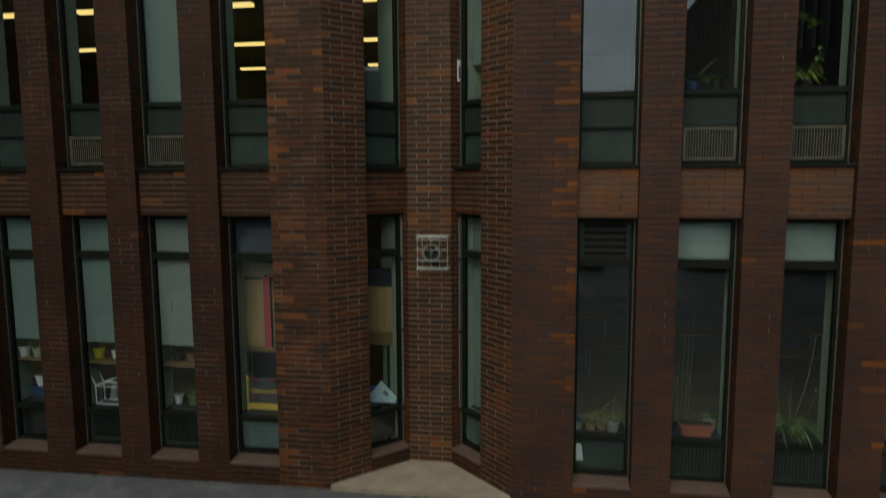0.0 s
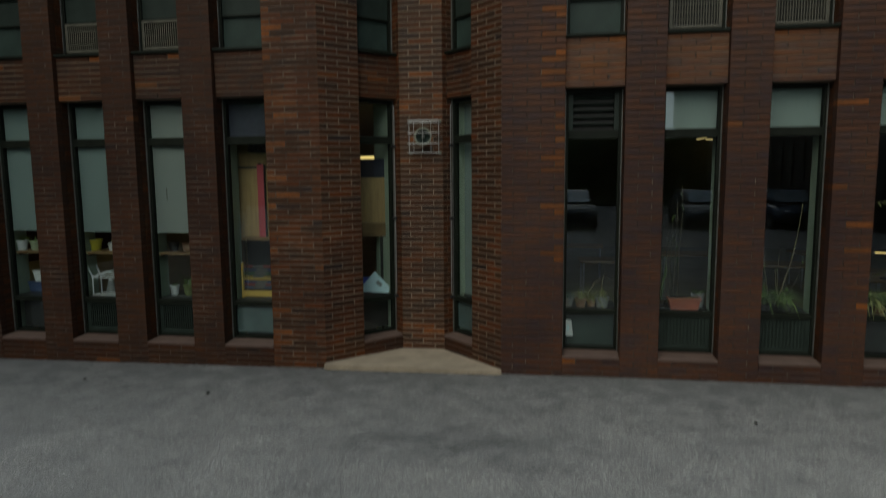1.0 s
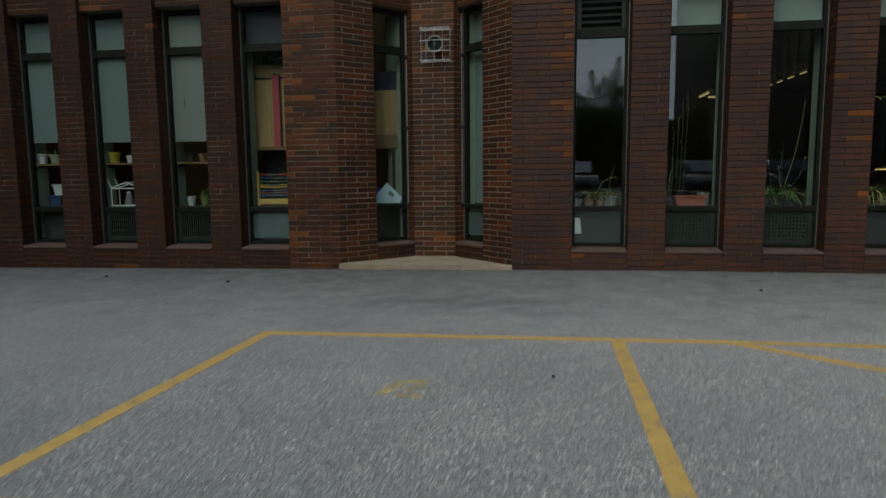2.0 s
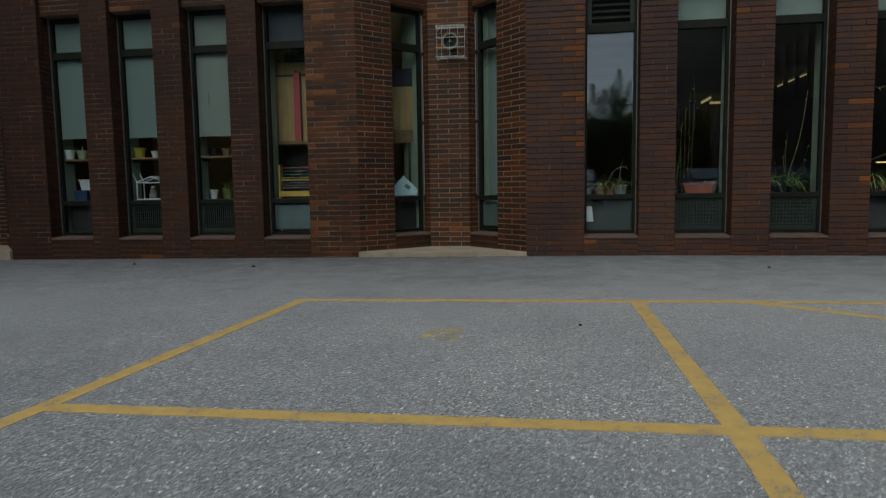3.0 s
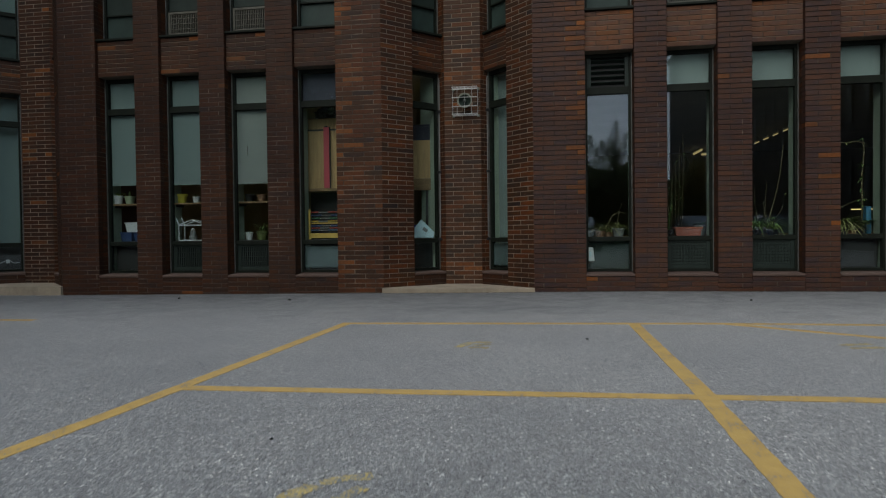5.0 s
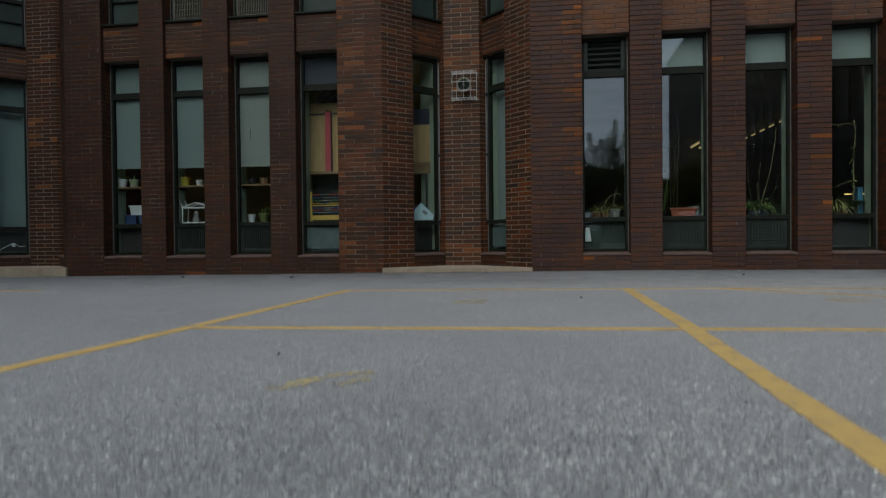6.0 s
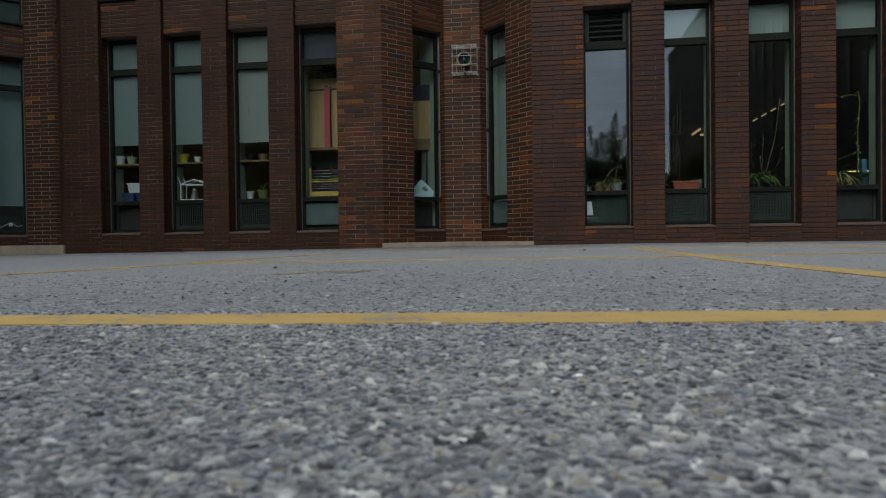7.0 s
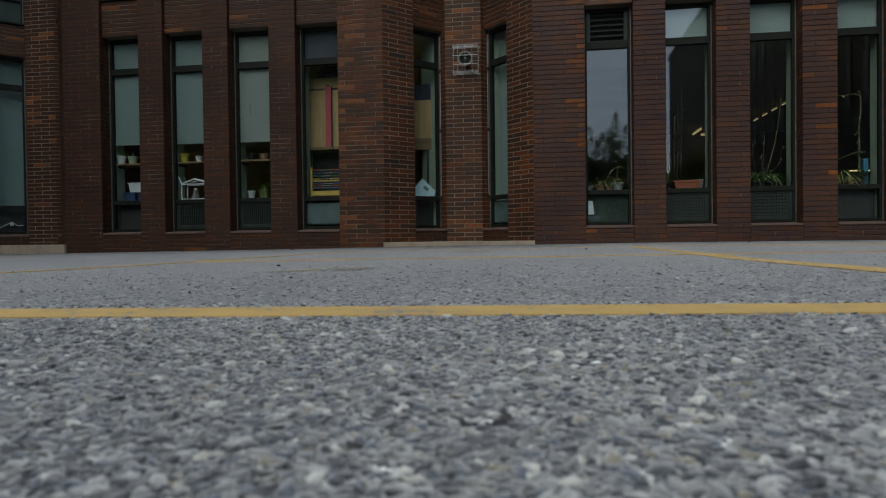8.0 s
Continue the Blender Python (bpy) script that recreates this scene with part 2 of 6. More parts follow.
def leaf_material(name, a, c, rough=0.5):
    m, n, l, b = nodes_of(name)
    r = ramp_of(n, [(0.0, a), (1.0, c)])
    l.new(n.new("ShaderNodeNewGeometry").outputs["Random Per Island"], r.inputs[0])
    l.new(r.outputs[0], b.inputs["Base Color"])
    b.inputs["Roughness"].default_value = rough
    return m


LEAF = leaf_material("green_leaf", (0.05, 0.11, 0.03), (0.17, 0.26, 0.07))
LEAF_PALE = leaf_material("pale_leaf", (0.16, 0.20, 0.06), (0.30, 0.30, 0.12))
LEAF_BRIGHT = leaf_material("bright_leaf", (0.14, 0.28, 0.03), (0.36, 0.48, 0.05))
LEAF_TREE = leaf_material("tree_leaf", (0.034, 0.060, 0.018), (0.095, 0.135, 0.042), 0.6)
LEAF_YOUNG = leaf_material("young_tree_leaf", (0.10, 0.14, 0.075), (0.24, 0.29, 0.16), 0.5)
y_n, y_l = LEAF_YOUNG.node_tree.nodes, LEAF_YOUNG.node_tree.links
y_tr, y_mix = y_n.new("ShaderNodeBsdfTranslucent"), y_n.new("ShaderNodeMixShader")
y_tr.inputs[0].default_value, y_mix.inputs[0].default_value = (0.26, 0.32, 0.14, 1), 0.4
y_l.new(y_n["Principled BSDF"].outputs[0], y_mix.inputs[1])
y_l.new(y_tr.outputs[0], y_mix.inputs[2])
y_l.new(y_mix.outputs[0], y_n["Material Output"].inputs[0])

# glass: clear, with the gloss that Fresnel gives its two faces
GLASS = bpy.data.materials.new("window_glass")
GLASS.use_nodes = True
gn, gl = GLASS.node_tree.nodes, GLASS.node_tree.links
gn.remove(gn["Principled BSDF"])
g_tr, g_gl, g_mix, g_lw = gn.new("ShaderNodeBsdfTransparent"), gn.new("ShaderNodeBsdfGlossy"), gn.new("ShaderNodeMixShader"), gn.new("ShaderNodeLayerWeight")
g_pow, g_map = gn.new("ShaderNodeMath"), gn.new("ShaderNodeMapRange")
g_tr.inputs[0].default_value = (0.92, 0.955, 0.94, 1)
g_gl.inputs["Roughness"].default_value = 0.0
g_gl.inputs["Color"].default_value = (0.82, 0.88, 0.95, 1)
g_lw.inputs["Blend"].default_value = 0.5
g_pow.operation, g_pow.inputs[1].default_value = "POWER", 5
g_map.inputs[3].default_value, g_map.inputs[4].default_value = 0.037, 1.0
gl.new(g_lw.outputs["Facing"], g_pow.inputs[0])
gl.new(g_pow.outputs[0], g_map.inputs[0])
gl.new(g_map.outputs[0], g_mix.inputs[0])
gl.new(g_tr.outputs[0], g_mix.inputs[1])
gl.new(g_gl.outputs[0], g_mix.inputs[2])
gl.new(g_mix.outputs[0], gn["Material Output"].inputs[0])


def glow(name, color, strength):
    m, n, l, b = nodes_of(name)
    b.inputs["Base Color"].default_value = (0.8, 0.8, 0.75, 1)
    b.inputs["Emission Color"].default_value = (*color, 1)
    b.inputs["Emission Strength"].default_value = strength
    return m


TUBE_DIM = glow("dim_tube", (1.0, 0.76, 0.36), 0.15)
TUBE = glow("warm_tube", (1.0, 0.74, 0.30), 0.6)


def asphalt_material():
    m, n, l, b = nodes_of("asphalt")
    geo = n.new("ShaderNodeNewGeometry")

    def vor(scale, feature="F1"):
        v = n.new("ShaderNodeTexVoronoi")
        v.feature = feature
        v.inputs["Scale"].default_value = scale
        l.new(geo.outputs["Position"], v.inputs["Vector"])
        return v
    stones = vor(165)
    flecks = vor(118)
    tone = ramp_of(n, [(0.0, (0.052, 0.058, 0.064)), (0.3, (0.104, 0.113, 0.120)), (0.55, (0.146, 0.156, 0.160)), (0.75, (0.186, 0.196, 0.196)), (0.93, (0.500, 0.500, 0.480))])
    sep = n.new("ShaderNodeSeparateColor")
    l.new(stones.outputs["Color"], sep.inputs[0])
    l.new(sep.outputs[0], tone.inputs[0])
    gap = ramp_of(n, [(0.0, (1, 1, 1)), (0.45, (0.97, 0.97, 0.97)), (0.85, (0.5, 0.5, 0.51))])
    dist = n.new("ShaderNodeMath")
    dist.operation, dist.inputs[1].default_value = "MULTIPLY", 1.0
    l.new(stones.outputs["Distance"], dist.inputs[0])
    l.new(dist.outputs[0], gap.inputs[0])
    mul = n.new("ShaderNodeMixRGB")
    mul.blend_type, mul.inputs[0].default_value = "MULTIPLY", 1
    l.new(tone.outputs[0], mul.inputs[1])
    l.new(gap.outputs[0], mul.inputs[2])
    # larger pale and dark stones among the rest
    fsep = n.new("ShaderNodeSeparateColor")
    l.new(flecks.outputs["Color"], fsep.inputs[0])
    fr = ramp_of(n, [(0.0, (0.32, 0.32, 0.34)), (0.22, (0.66, 0.66, 0.68)), (0.36, (1, 1, 1)), (0.72, (1.12, 1.12, 1.1)), (0.84, (1.55, 1.55, 1.5)), (0.95, (2.7, 2.7, 2.6))], True)
    l.new(fsep.outputs[1], fr.inputs[0])
    fmul = n.new("ShaderNodeMixRGB")
    fmul.blend_type, fmul.inputs[0].default_value = "MULTIPLY", 1
    l.new(mul.outputs[0], fmul.inputs[1])
    l.new(fr.outputs[0], fmul.inputs[2])
    mul = fmul
    big = n.new("ShaderNodeTexNoise")
    big.inputs["Scale"].default_value, big.inputs["Detail"].default_value, big.inputs["Roughness"].default_value = 0.8, 8, 0.7
    l.new(geo.outputs["Position"], big.inputs["Vector"])
    br = ramp_of(n, [(0.32, (0.52, 0.54, 0.56)), (0.5, (0.76, 0.76, 0.76)), (0.68, (0.98, 0.97, 0.95))])
    l.new(big.outputs[0], br.inputs[0])
    mul2 = n.new("ShaderNodeMixRGB")
    mul2.blend_type, mul2.inputs[0].default_value = "MULTIPLY", 1
    l.new(mul.outputs[0], mul2.inputs[1])
    l.new(br.outputs[0], mul2.inputs[2])
    # an old oil stain in front of the recess
    sub = n.new("ShaderNodeVectorMath")
    sub.operation, sub.inputs[1].default_value = "SUBTRACT", (0.25, -2.0, 0)
    l.new(geo.outputs["Position"], sub.inputs[0])
    scl = n.new("ShaderNodeVectorMath")
    scl.operation, scl.inputs[1].default_value = "MULTIPLY", (0.55, 1.55, 0)
    l.new(sub.outputs[0], scl.inputs[0])
    ln = n.new("ShaderNodeVectorMath")
    ln.operation = "LENGTH"
    l.new(scl.outputs[0], ln.inputs[0])
    wob = n.new("ShaderNodeTexNoise")
    wob.inputs["Scale"].default_value, wob.inputs["Detail"].default_value = 4, 5
    l.new(geo.outputs["Position"], wob.inputs["Vector"])
    add = n.new("ShaderNodeMath")
    add.operation = "MULTIPLY_ADD"
    add.inputs[1].default_value, add.inputs[2].default_value = 0.9, -0.45
    l.new(wob.outputs[0], add.inputs[0])
    tot = n.new("ShaderNodeMath")
    l.new(add.outputs[0], tot.inputs[0])
    l.new(ln.outputs["Value"], tot.inputs[1])
    st = ramp_of(n, [(0.08, (0.40, 0.46, 0.48)), (0.72, (1, 1, 1))])
    l.new(tot.outputs[0], st.inputs[0])
    mul3 = n.new("ShaderNodeMixRGB")
    mul3.blend_type, mul3.inputs[0].default_value = "MULTIPLY", 1
    l.new(mul2.outputs[0], mul3.inputs[1])
    l.new(st.outputs[0], mul3.inputs[2])
    # the wall's shade, painted as a damp-looking darkening with a noisy edge
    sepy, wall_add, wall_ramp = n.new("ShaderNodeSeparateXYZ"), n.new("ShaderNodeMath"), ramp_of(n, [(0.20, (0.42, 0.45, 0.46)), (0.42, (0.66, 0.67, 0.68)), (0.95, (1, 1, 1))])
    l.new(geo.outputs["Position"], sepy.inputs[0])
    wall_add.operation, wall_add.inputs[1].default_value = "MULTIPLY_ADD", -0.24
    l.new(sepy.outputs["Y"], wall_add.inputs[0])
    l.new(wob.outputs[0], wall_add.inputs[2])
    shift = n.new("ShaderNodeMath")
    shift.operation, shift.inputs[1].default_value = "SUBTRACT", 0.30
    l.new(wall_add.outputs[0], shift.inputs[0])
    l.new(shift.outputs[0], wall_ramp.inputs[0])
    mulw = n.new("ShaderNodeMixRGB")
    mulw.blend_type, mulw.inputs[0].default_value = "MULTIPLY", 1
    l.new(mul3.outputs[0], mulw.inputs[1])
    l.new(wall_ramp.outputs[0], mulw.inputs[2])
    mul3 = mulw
    # the sheen also drops towards the wall, deepening that painted shade
    bloom = n.new("ShaderNodeMapRange")
    bloom.inputs[1].default_value, bloom.inputs[2].default_value = 0.2, 0.9
    bloom.inputs[3].default_value, bloom.inputs[4].default_value = 0.22, 0.55
    l.new(shift.outputs[0], bloom.inputs[0])
    l.new(bloom.outputs[0], b.inputs["Sheen Weight"])
    # clots of stones and binder, a finger wide
    clot = n.new("ShaderNodeTexNoise")
    clot.inputs["Scale"].default_value, clot.inputs["Detail"].default_value, clot.inputs["Roughness"].default_value = 55, 5, 0.8
    l.new(geo.outputs["Position"], clot.inputs["Vector"])
    cr = ramp_of(n, [(0.36, (0.52, 0.52, 0.54)), (0.5, (1, 1, 1)), (0.64, (1.5, 1.5, 1.45))])
    l.new(clot.outputs[0], cr.inputs[0])
    mul4 = n.new("ShaderNodeMixRGB")
    mul4.blend_type, mul4.inputs[0].default_value = "MULTIPLY", 1
    l.new(mul3.outputs[0], mul4.inputs[1])
    l.new(cr.outputs[0], mul4.inputs[2])
    l.new(mul4.outputs[0], b.inputs["Base Color"])
    b.inputs["Roughness"].default_value = 0.5
    b.inputs["Sheen Weight"].default_value, b.inputs["Sheen Roughness"].default_value = 0.55, 0.45
    b.inputs["Diffuse Roughness"].default_value = 1.0
    inv = n.new("ShaderNodeMath")
    inv.operation, inv.inputs[0].default_value = "SUBTRACT", 1
    l.new(stones.outputs["Distance"], inv.inputs[1])
    bump_of(n, l, b, inv.outputs[0], 0.8, 0.004)
    return m


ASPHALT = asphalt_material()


def stone_material():
    m, n, l, b = nodes_of("aggregate")
    tone = ramp_of(n, [(0.0, (0.023, 0.024, 0.027)), (0.16, (0.045, 0.047, 0.050)), (0.33, (0.085, 0.091, 0.093)), (0.46, (0.140, 0.145, 0.139)), (0.59, (0.075, 0.087, 0.106)),
                       (0.69, (0.197, 0.200, 0.188)), (0.82, (0.223, 0.203, 0.148)), (0.87, (0.318, 0.318, 0.297)), (0.962, (0.492, 0.491, 0.438))], True)
    l.new(n.new("ShaderNodeNewGeometry").outputs["Random Per Island"], tone.inputs[0])
    g = noise_of(n, l, 400, 4, 0.7)
    mix = n.new("ShaderNodeMixRGB")
    mix.blend_type, mix.inputs[0].default_value = "OVERLAY", 0.6
    l.new(tone.outputs[0], mix.inputs[1])
    l.new(g.outputs[0], mix.inputs[2])
    l.new(mix.outputs[0], b.inputs["Base Color"])
    b.inputs["Roughness"].default_value = 0.5
    b.inputs["Sheen Weight"].default_value, b.inputs["Sheen Roughness"].default_value = 0.55, 0.45
    b.inputs["Diffuse Roughness"].default_value = 1.0
    bump_of(n, l, b, g.outputs[0], 0.5, 0.001)
    return m


AGGREGATE = stone_material()


def paint_material(name, wear, low=(0.370, 0.220, 0.046), high=(0.510, 0.322, 0.078)):
    """Yellow road paint, worn through to the asphalt in specks."""
    m, n, l, b = nodes_of(name)
    geo = n.new("ShaderNodeNewGeometry")
    v = n.new("ShaderNodeTexVoronoi")
    v.inputs["Scale"].default_value = 140
    l.new(geo.outputs["Position"], v.inputs["Vector"])
    f = n.new("ShaderNodeTexNoise")
    f.inputs["Scale"].default_value, f.inputs["Detail"].default_value, f.inputs["Roughness"].default_value = 9, 8, 0.75
    l.new(geo.outputs["Position"], f.inputs["Vector"])
    sep = n.new("ShaderNodeSeparateColor")
    l.new(v.outputs["Color"], sep.inputs[0])
    s = n.new("ShaderNodeMath")
    s.operation, s.inputs[1].default_value = "MULTIPLY_ADD", 0.35
    l.new(sep.outputs[1], s.inputs[0])
    l.new(f.outputs[0], s.inputs[2])
    r = ramp_of(n, [(wear, (0, 0, 0)), (wear + 0.07, (1, 1, 1))])
    l.new(s.outputs[0], r.inputs[0])
    yr = ramp_of(n, [(0.25, low), (0.7, high)])
    l.new(f.outputs[0], yr.inputs[0])
    mix = n.new("ShaderNodeMixRGB")
    l.new(r.outputs[0], mix.inputs[0])
    mix.inputs[1].default_value = (0.16, 0.168, 0.17, 1)
    l.new(yr.outputs[0], mix.inputs[2])
    l.new(mix.outputs[0], b.inputs["Base Color"])
    b.inputs["Roughness"].default_value = 0.75
    b.inputs["Sheen Weight"].default_value, b.inputs["Sheen Roughness"].default_value = 0.12, 0.45
    inv = n.new("ShaderNodeMath")
    inv.operation, inv.inputs[0].default_value = "SUBTRACT", 1
    l.new(v.outputs["Distance"], inv.inputs[1])
    bump_of(n, l, b, inv.outputs[0], 0.5, 0.003)
    return m


PAINT = paint_material("yellow_paint", 0.45)
PAINT_WORN = paint_material("worn_yellow_paint", 0.62, (0.34, 0.26, 0.09), (0.50, 0.37, 0.12))


# ---- helpers of this scene ----
def finish(name, bm, material, smooth=False):
    me = bpy.data.meshes.new(name)
    bm.normal_update()
    bm.to_mesh(me)
    bm.free()
    me.materials.append(material)
    if smooth:
        me.polygons.foreach_set("use_smooth", [True] * len(me.polygons))
    return me


def part(name, bm, material, parent, label="", smooth=False, kind=""):
    ob = new(name, finish(name, bm, material, smooth))
    ob.parent = parent
    return tagged(ob, label, kind=kind)


def solid(name, bm, material, label="", category="", kind="", group="", smooth=False):
    return tagged(new(name, finish(name, bm, material, smooth)), label, category, group, kind)


def thing(name, label, category, m=None, kind="", group=""):
    ob = new(name)
    ob.empty_display_size = 0.1
    if m is not None:
        ob.matrix_world = m
    return tagged(ob, label, category, group, kind)


def box(x0, x1, y0, y1, z0, z1, bevel=0.0, bm=None, m=None):
    bm = bm or bmesh.new()
    vs = [bm.verts.new(p) for p in ((x0, y0, z0), (x1, y0, z0), (x1, y1, z0), (x0, y1, z0), (x0, y0, z1), (x1, y0, z1), (x1, y1, z1), (x0, y1, z1))]
    if m is not None:
        for v in vs:
            v.co = m @ v.co
    fs = [bm.faces.new([vs[i] for i in f]) for f in ((0, 3, 2, 1), (4, 5, 6, 7), (0, 1, 5, 4), (1, 2, 6, 5), (2, 3, 7, 6), (3, 0, 4, 7))]
    if bevel:
        bmesh.ops.bevel(bm, geom=list({e for f in fs for e in f.edges}), offset=bevel, segments=2, affect="EDGES", profile=0.6)
    return bm


def prism(poly, z0, z1, bm=None):
    bm = bm or bmesh.new()
    lo, hi = [bm.verts.new((x, y, z0)) for x, y in poly], [bm.verts.new((x, y, z1)) for x, y in poly]
    k = len(poly)
    bm.faces.new(lo[::-1])
    bm.faces.new(hi)
    for i in range(k):
        bm.faces.new((lo[i], lo[(i + 1) % k], hi[(i + 1) % k], hi[i]))
    bmesh.ops.recalc_face_normals(bm, faces=bm.faces[:])
    return bm


def lathe(profile, seg=24, at=(0, 0, 0), bm=None):
    """A turned shape from (radius, height) pairs."""
    bm = bm or bmesh.new()
    rings = []
    for r, z in profile:
        rings.append([bm.verts.new((at[0] + r * math.cos(2 * math.pi * i / seg), at[1] + r * math.sin(2 * math.pi * i / seg), at[2] + z)) for i in range(seg)])
    for a, c in zip(rings, rings[1:]):
        for i in range(seg):
            bm.faces.new((a[i], a[(i + 1) % seg], c[(i + 1) % seg], c[i]))
    bm.faces.new(rings[0][::-1])
    bm.faces.new(rings[-1])
    return bm


def tube(points, radius, seg=8, bm=None, taper=None):
    """A round bar through points; taper: the radius at its end."""
    bm = bm or bmesh.new()
    pts = [Vector(p) for p in points]
    prev = None
    for i, p in enumerate(pts):
        d = (pts[min(i + 1, len(pts) - 1)] - pts[max(i - 1, 0)]).normalized()
        side = d.cross(Vector((0, 0, 1)) if abs(d.z) < 0.95 else Vector((1, 0, 0))).normalized()
        up = side.cross(d)
        r = radius if taper is None else radius + (taper - radius) * i / (len(pts) - 1)
        ring = [bm.verts.new(p + (side * math.cos(2 * math.pi * k / seg) + up * math.sin(2 * math.pi * k / seg)) * r) for k in range(seg)]
        if prev:
            for k in range(seg):
                bm.faces.new((prev[k], prev[(k + 1) % seg], ring[(k + 1) % seg], ring[k]))
        else:
            bm.faces.new(ring[::-1])
        prev = ring
    bm.faces.new(prev)
    return bm


def blade(bm, base, heading, length, width, rise, droop, steps=5):
    """A strap leaf that rises and bends over."""
    base, d = Vector(base), Vector((math.cos(heading), math.sin(heading), 0))
    side = Vector((-d.y, d.x, 0))
    rows = []
    for i in range(steps + 1):
        s = i / steps
        p = base + d * (length * s * (0.35 + 0.4 * s)) + Vector((0, 0, rise * s - droop * s * s))
        w = width * (0.5 + 1.2 * s) * (1 - s) ** 0.6 + 0.0008
        rows.append((bm.verts.new(p - side * w / 2), bm.verts.new(p + Vector((0, 0, -0.15 * w))), bm.verts.new(p + side * w / 2)))
    for a, c in zip(rows, rows[1:]):
        bm.faces.new((a[0], a[1], c[1], c[0]))
        bm.faces.new((a[1], a[2], c[2], c[1]))


RNG = random.Random(7)


def ground_z(x, y):
    rise = min(max((-y - 6.0) / 2.2, 0.0), 1.0)
    return 0.008 * min(max(x, -7.0), 2.0) + 0.017 * rise * rise * (3 - 2 * rise)


# ---- ground ----
def ground():
    xs = [-420, -200, -90, -45, -25, -14] + [-9 + 0.5 * i for i in range(37)] + [14, 25, 45, 90, 200, 420]
    ys = [-420, -200, -90, -50, -30, -18, -12] + [-10 + 0.25 * i for i in range(45)] + [4, 9, 20, 60, 200, 420]
    bm = bmesh.new()
    grid = [[bm.verts.new((x, y, ground_z(x, y))) for x in xs] for y in ys]
    for r0, r1 in zip(grid, grid[1:]):
        for i in range(len(xs) - 1):
            bm.faces.new((r0[i], r0[i + 1], r1[i + 1], r1[i]))
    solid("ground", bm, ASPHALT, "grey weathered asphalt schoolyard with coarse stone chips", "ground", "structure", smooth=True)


ground()


def aggregate():
    """The coarse chips that stand out of the worn asphalt in the middle of the yard."""
    rng = np.random.default_rng(3)
    count = 120000
    y = -8.9 + 3.9 * rng.beta(0.75, 3.0, count)
    x = 0.5 + rng.normal(0, 1, count) * (0.34 + 0.34 * (y + 8.9))
    clear = (abs(y + 8.205 - 0.029 * x) > 0.047) & (abs(y + 5.67) > 0.055) & ((y < -8.14) | ((abs(x + 1.248 - 0.0534 * (y + 5.68)) > 0.052) & (abs(x - 1.386 - np.minimum(0.028 * (y + 5.60), 0)) > 0.052)))
    clear &= ((x - 0.614) / 0.014) ** 2 + ((y + 8.614) / 0.007) ** 2 > 1
    # past the near line the chips lie ever deeper in the binder
    clear &= rng.random(count) < np.where(y < -8.16, 1.0, np.clip(0.42 * (-6.3 - y) / 1.8, 0.0, 1.0))
    x, y = x[clear], y[clear]
    count = len(x)
    size = (rng.gamma(2.6, 0.00072, count) + 0.0011) * np.where(y > -7.6, 1.25, np.where(y < -8.35, 1.2, 1.0))
    size = np.minimum(size, 0.0058)
    ang, asp = rng.uniform(0, 2 * math.pi, count), rng.uniform(0.5, 1.0, count)
    rise = size * rng.uniform(0.08, 0.40, count) * np.where(y > -8.1, 0.28, 1.0)
    tx, ty = rng.normal(0, 0.2, count), rng.normal(0, 0.2, count)
    k = 5
    verts = np.zeros((count, 2 * k + 1, 3))
    base = 0.008 * x + 0.017
    for ring, (scale, height) in enumerate(((1.0, -0.5), (0.74, 0.85))):
        for i in range(k):
            a = 2 * math.pi * i / k
            wob = rng.uniform(0.5, 1.4, count)
            dx, dy = math.cos(a) * size * wob * scale, math.sin(a) * size * asp * wob * scale
            verts[:, ring * k + i, 0] = x + dx * np.cos(ang) - dy * np.sin(ang)
            verts[:, ring * k + i, 1] = y + dx * np.sin(ang) + dy * np.cos(ang)
            verts[:, ring * k + i, 2] = base + rise * (height + rng.uniform(-0.2, 0.2, count)) + (ring > 0) * (dx * tx + dy * ty)
    verts[:, 2 * k] = np.stack((x, y, base + rise * rng.uniform(0.8, 1.05, count)), 1)
    faces = []
    for i in range(k):
        j = (i + 1) % k
        faces += [(i, j, k + j), (i, k + j, k + i), (k + i, k + j, 2 * k)]
    faces = np.array(faces)
    tri = (faces[None] + (np.arange(count) * (2 * k + 1))[:, None, None]).reshape(-1, 3)
    me = bpy.data.meshes.new("stone_chips")
    me.vertices.add(count * (2 * k + 1))
    me.vertices.foreach_set("co", verts.reshape(-1))
    me.loops.add(len(tri) * 3)
    me.loops.foreach_set("vertex_index", tri.reshape(-1))
    me.polygons.add(len(tri))
    me.polygons.foreach_set("loop_start", np.arange(0, len(tri) * 3, 3))
    me.polygons.foreach_set("loop_total", np.full(len(tri), 3))
    me.update()
    me.validate()
    me.materials.append(AGGREGATE)
    tagged(new("stone_chips", me), "grey, tan and white stone chips bedded in worn asphalt", "gravel", kind="stuff")


aggregate()


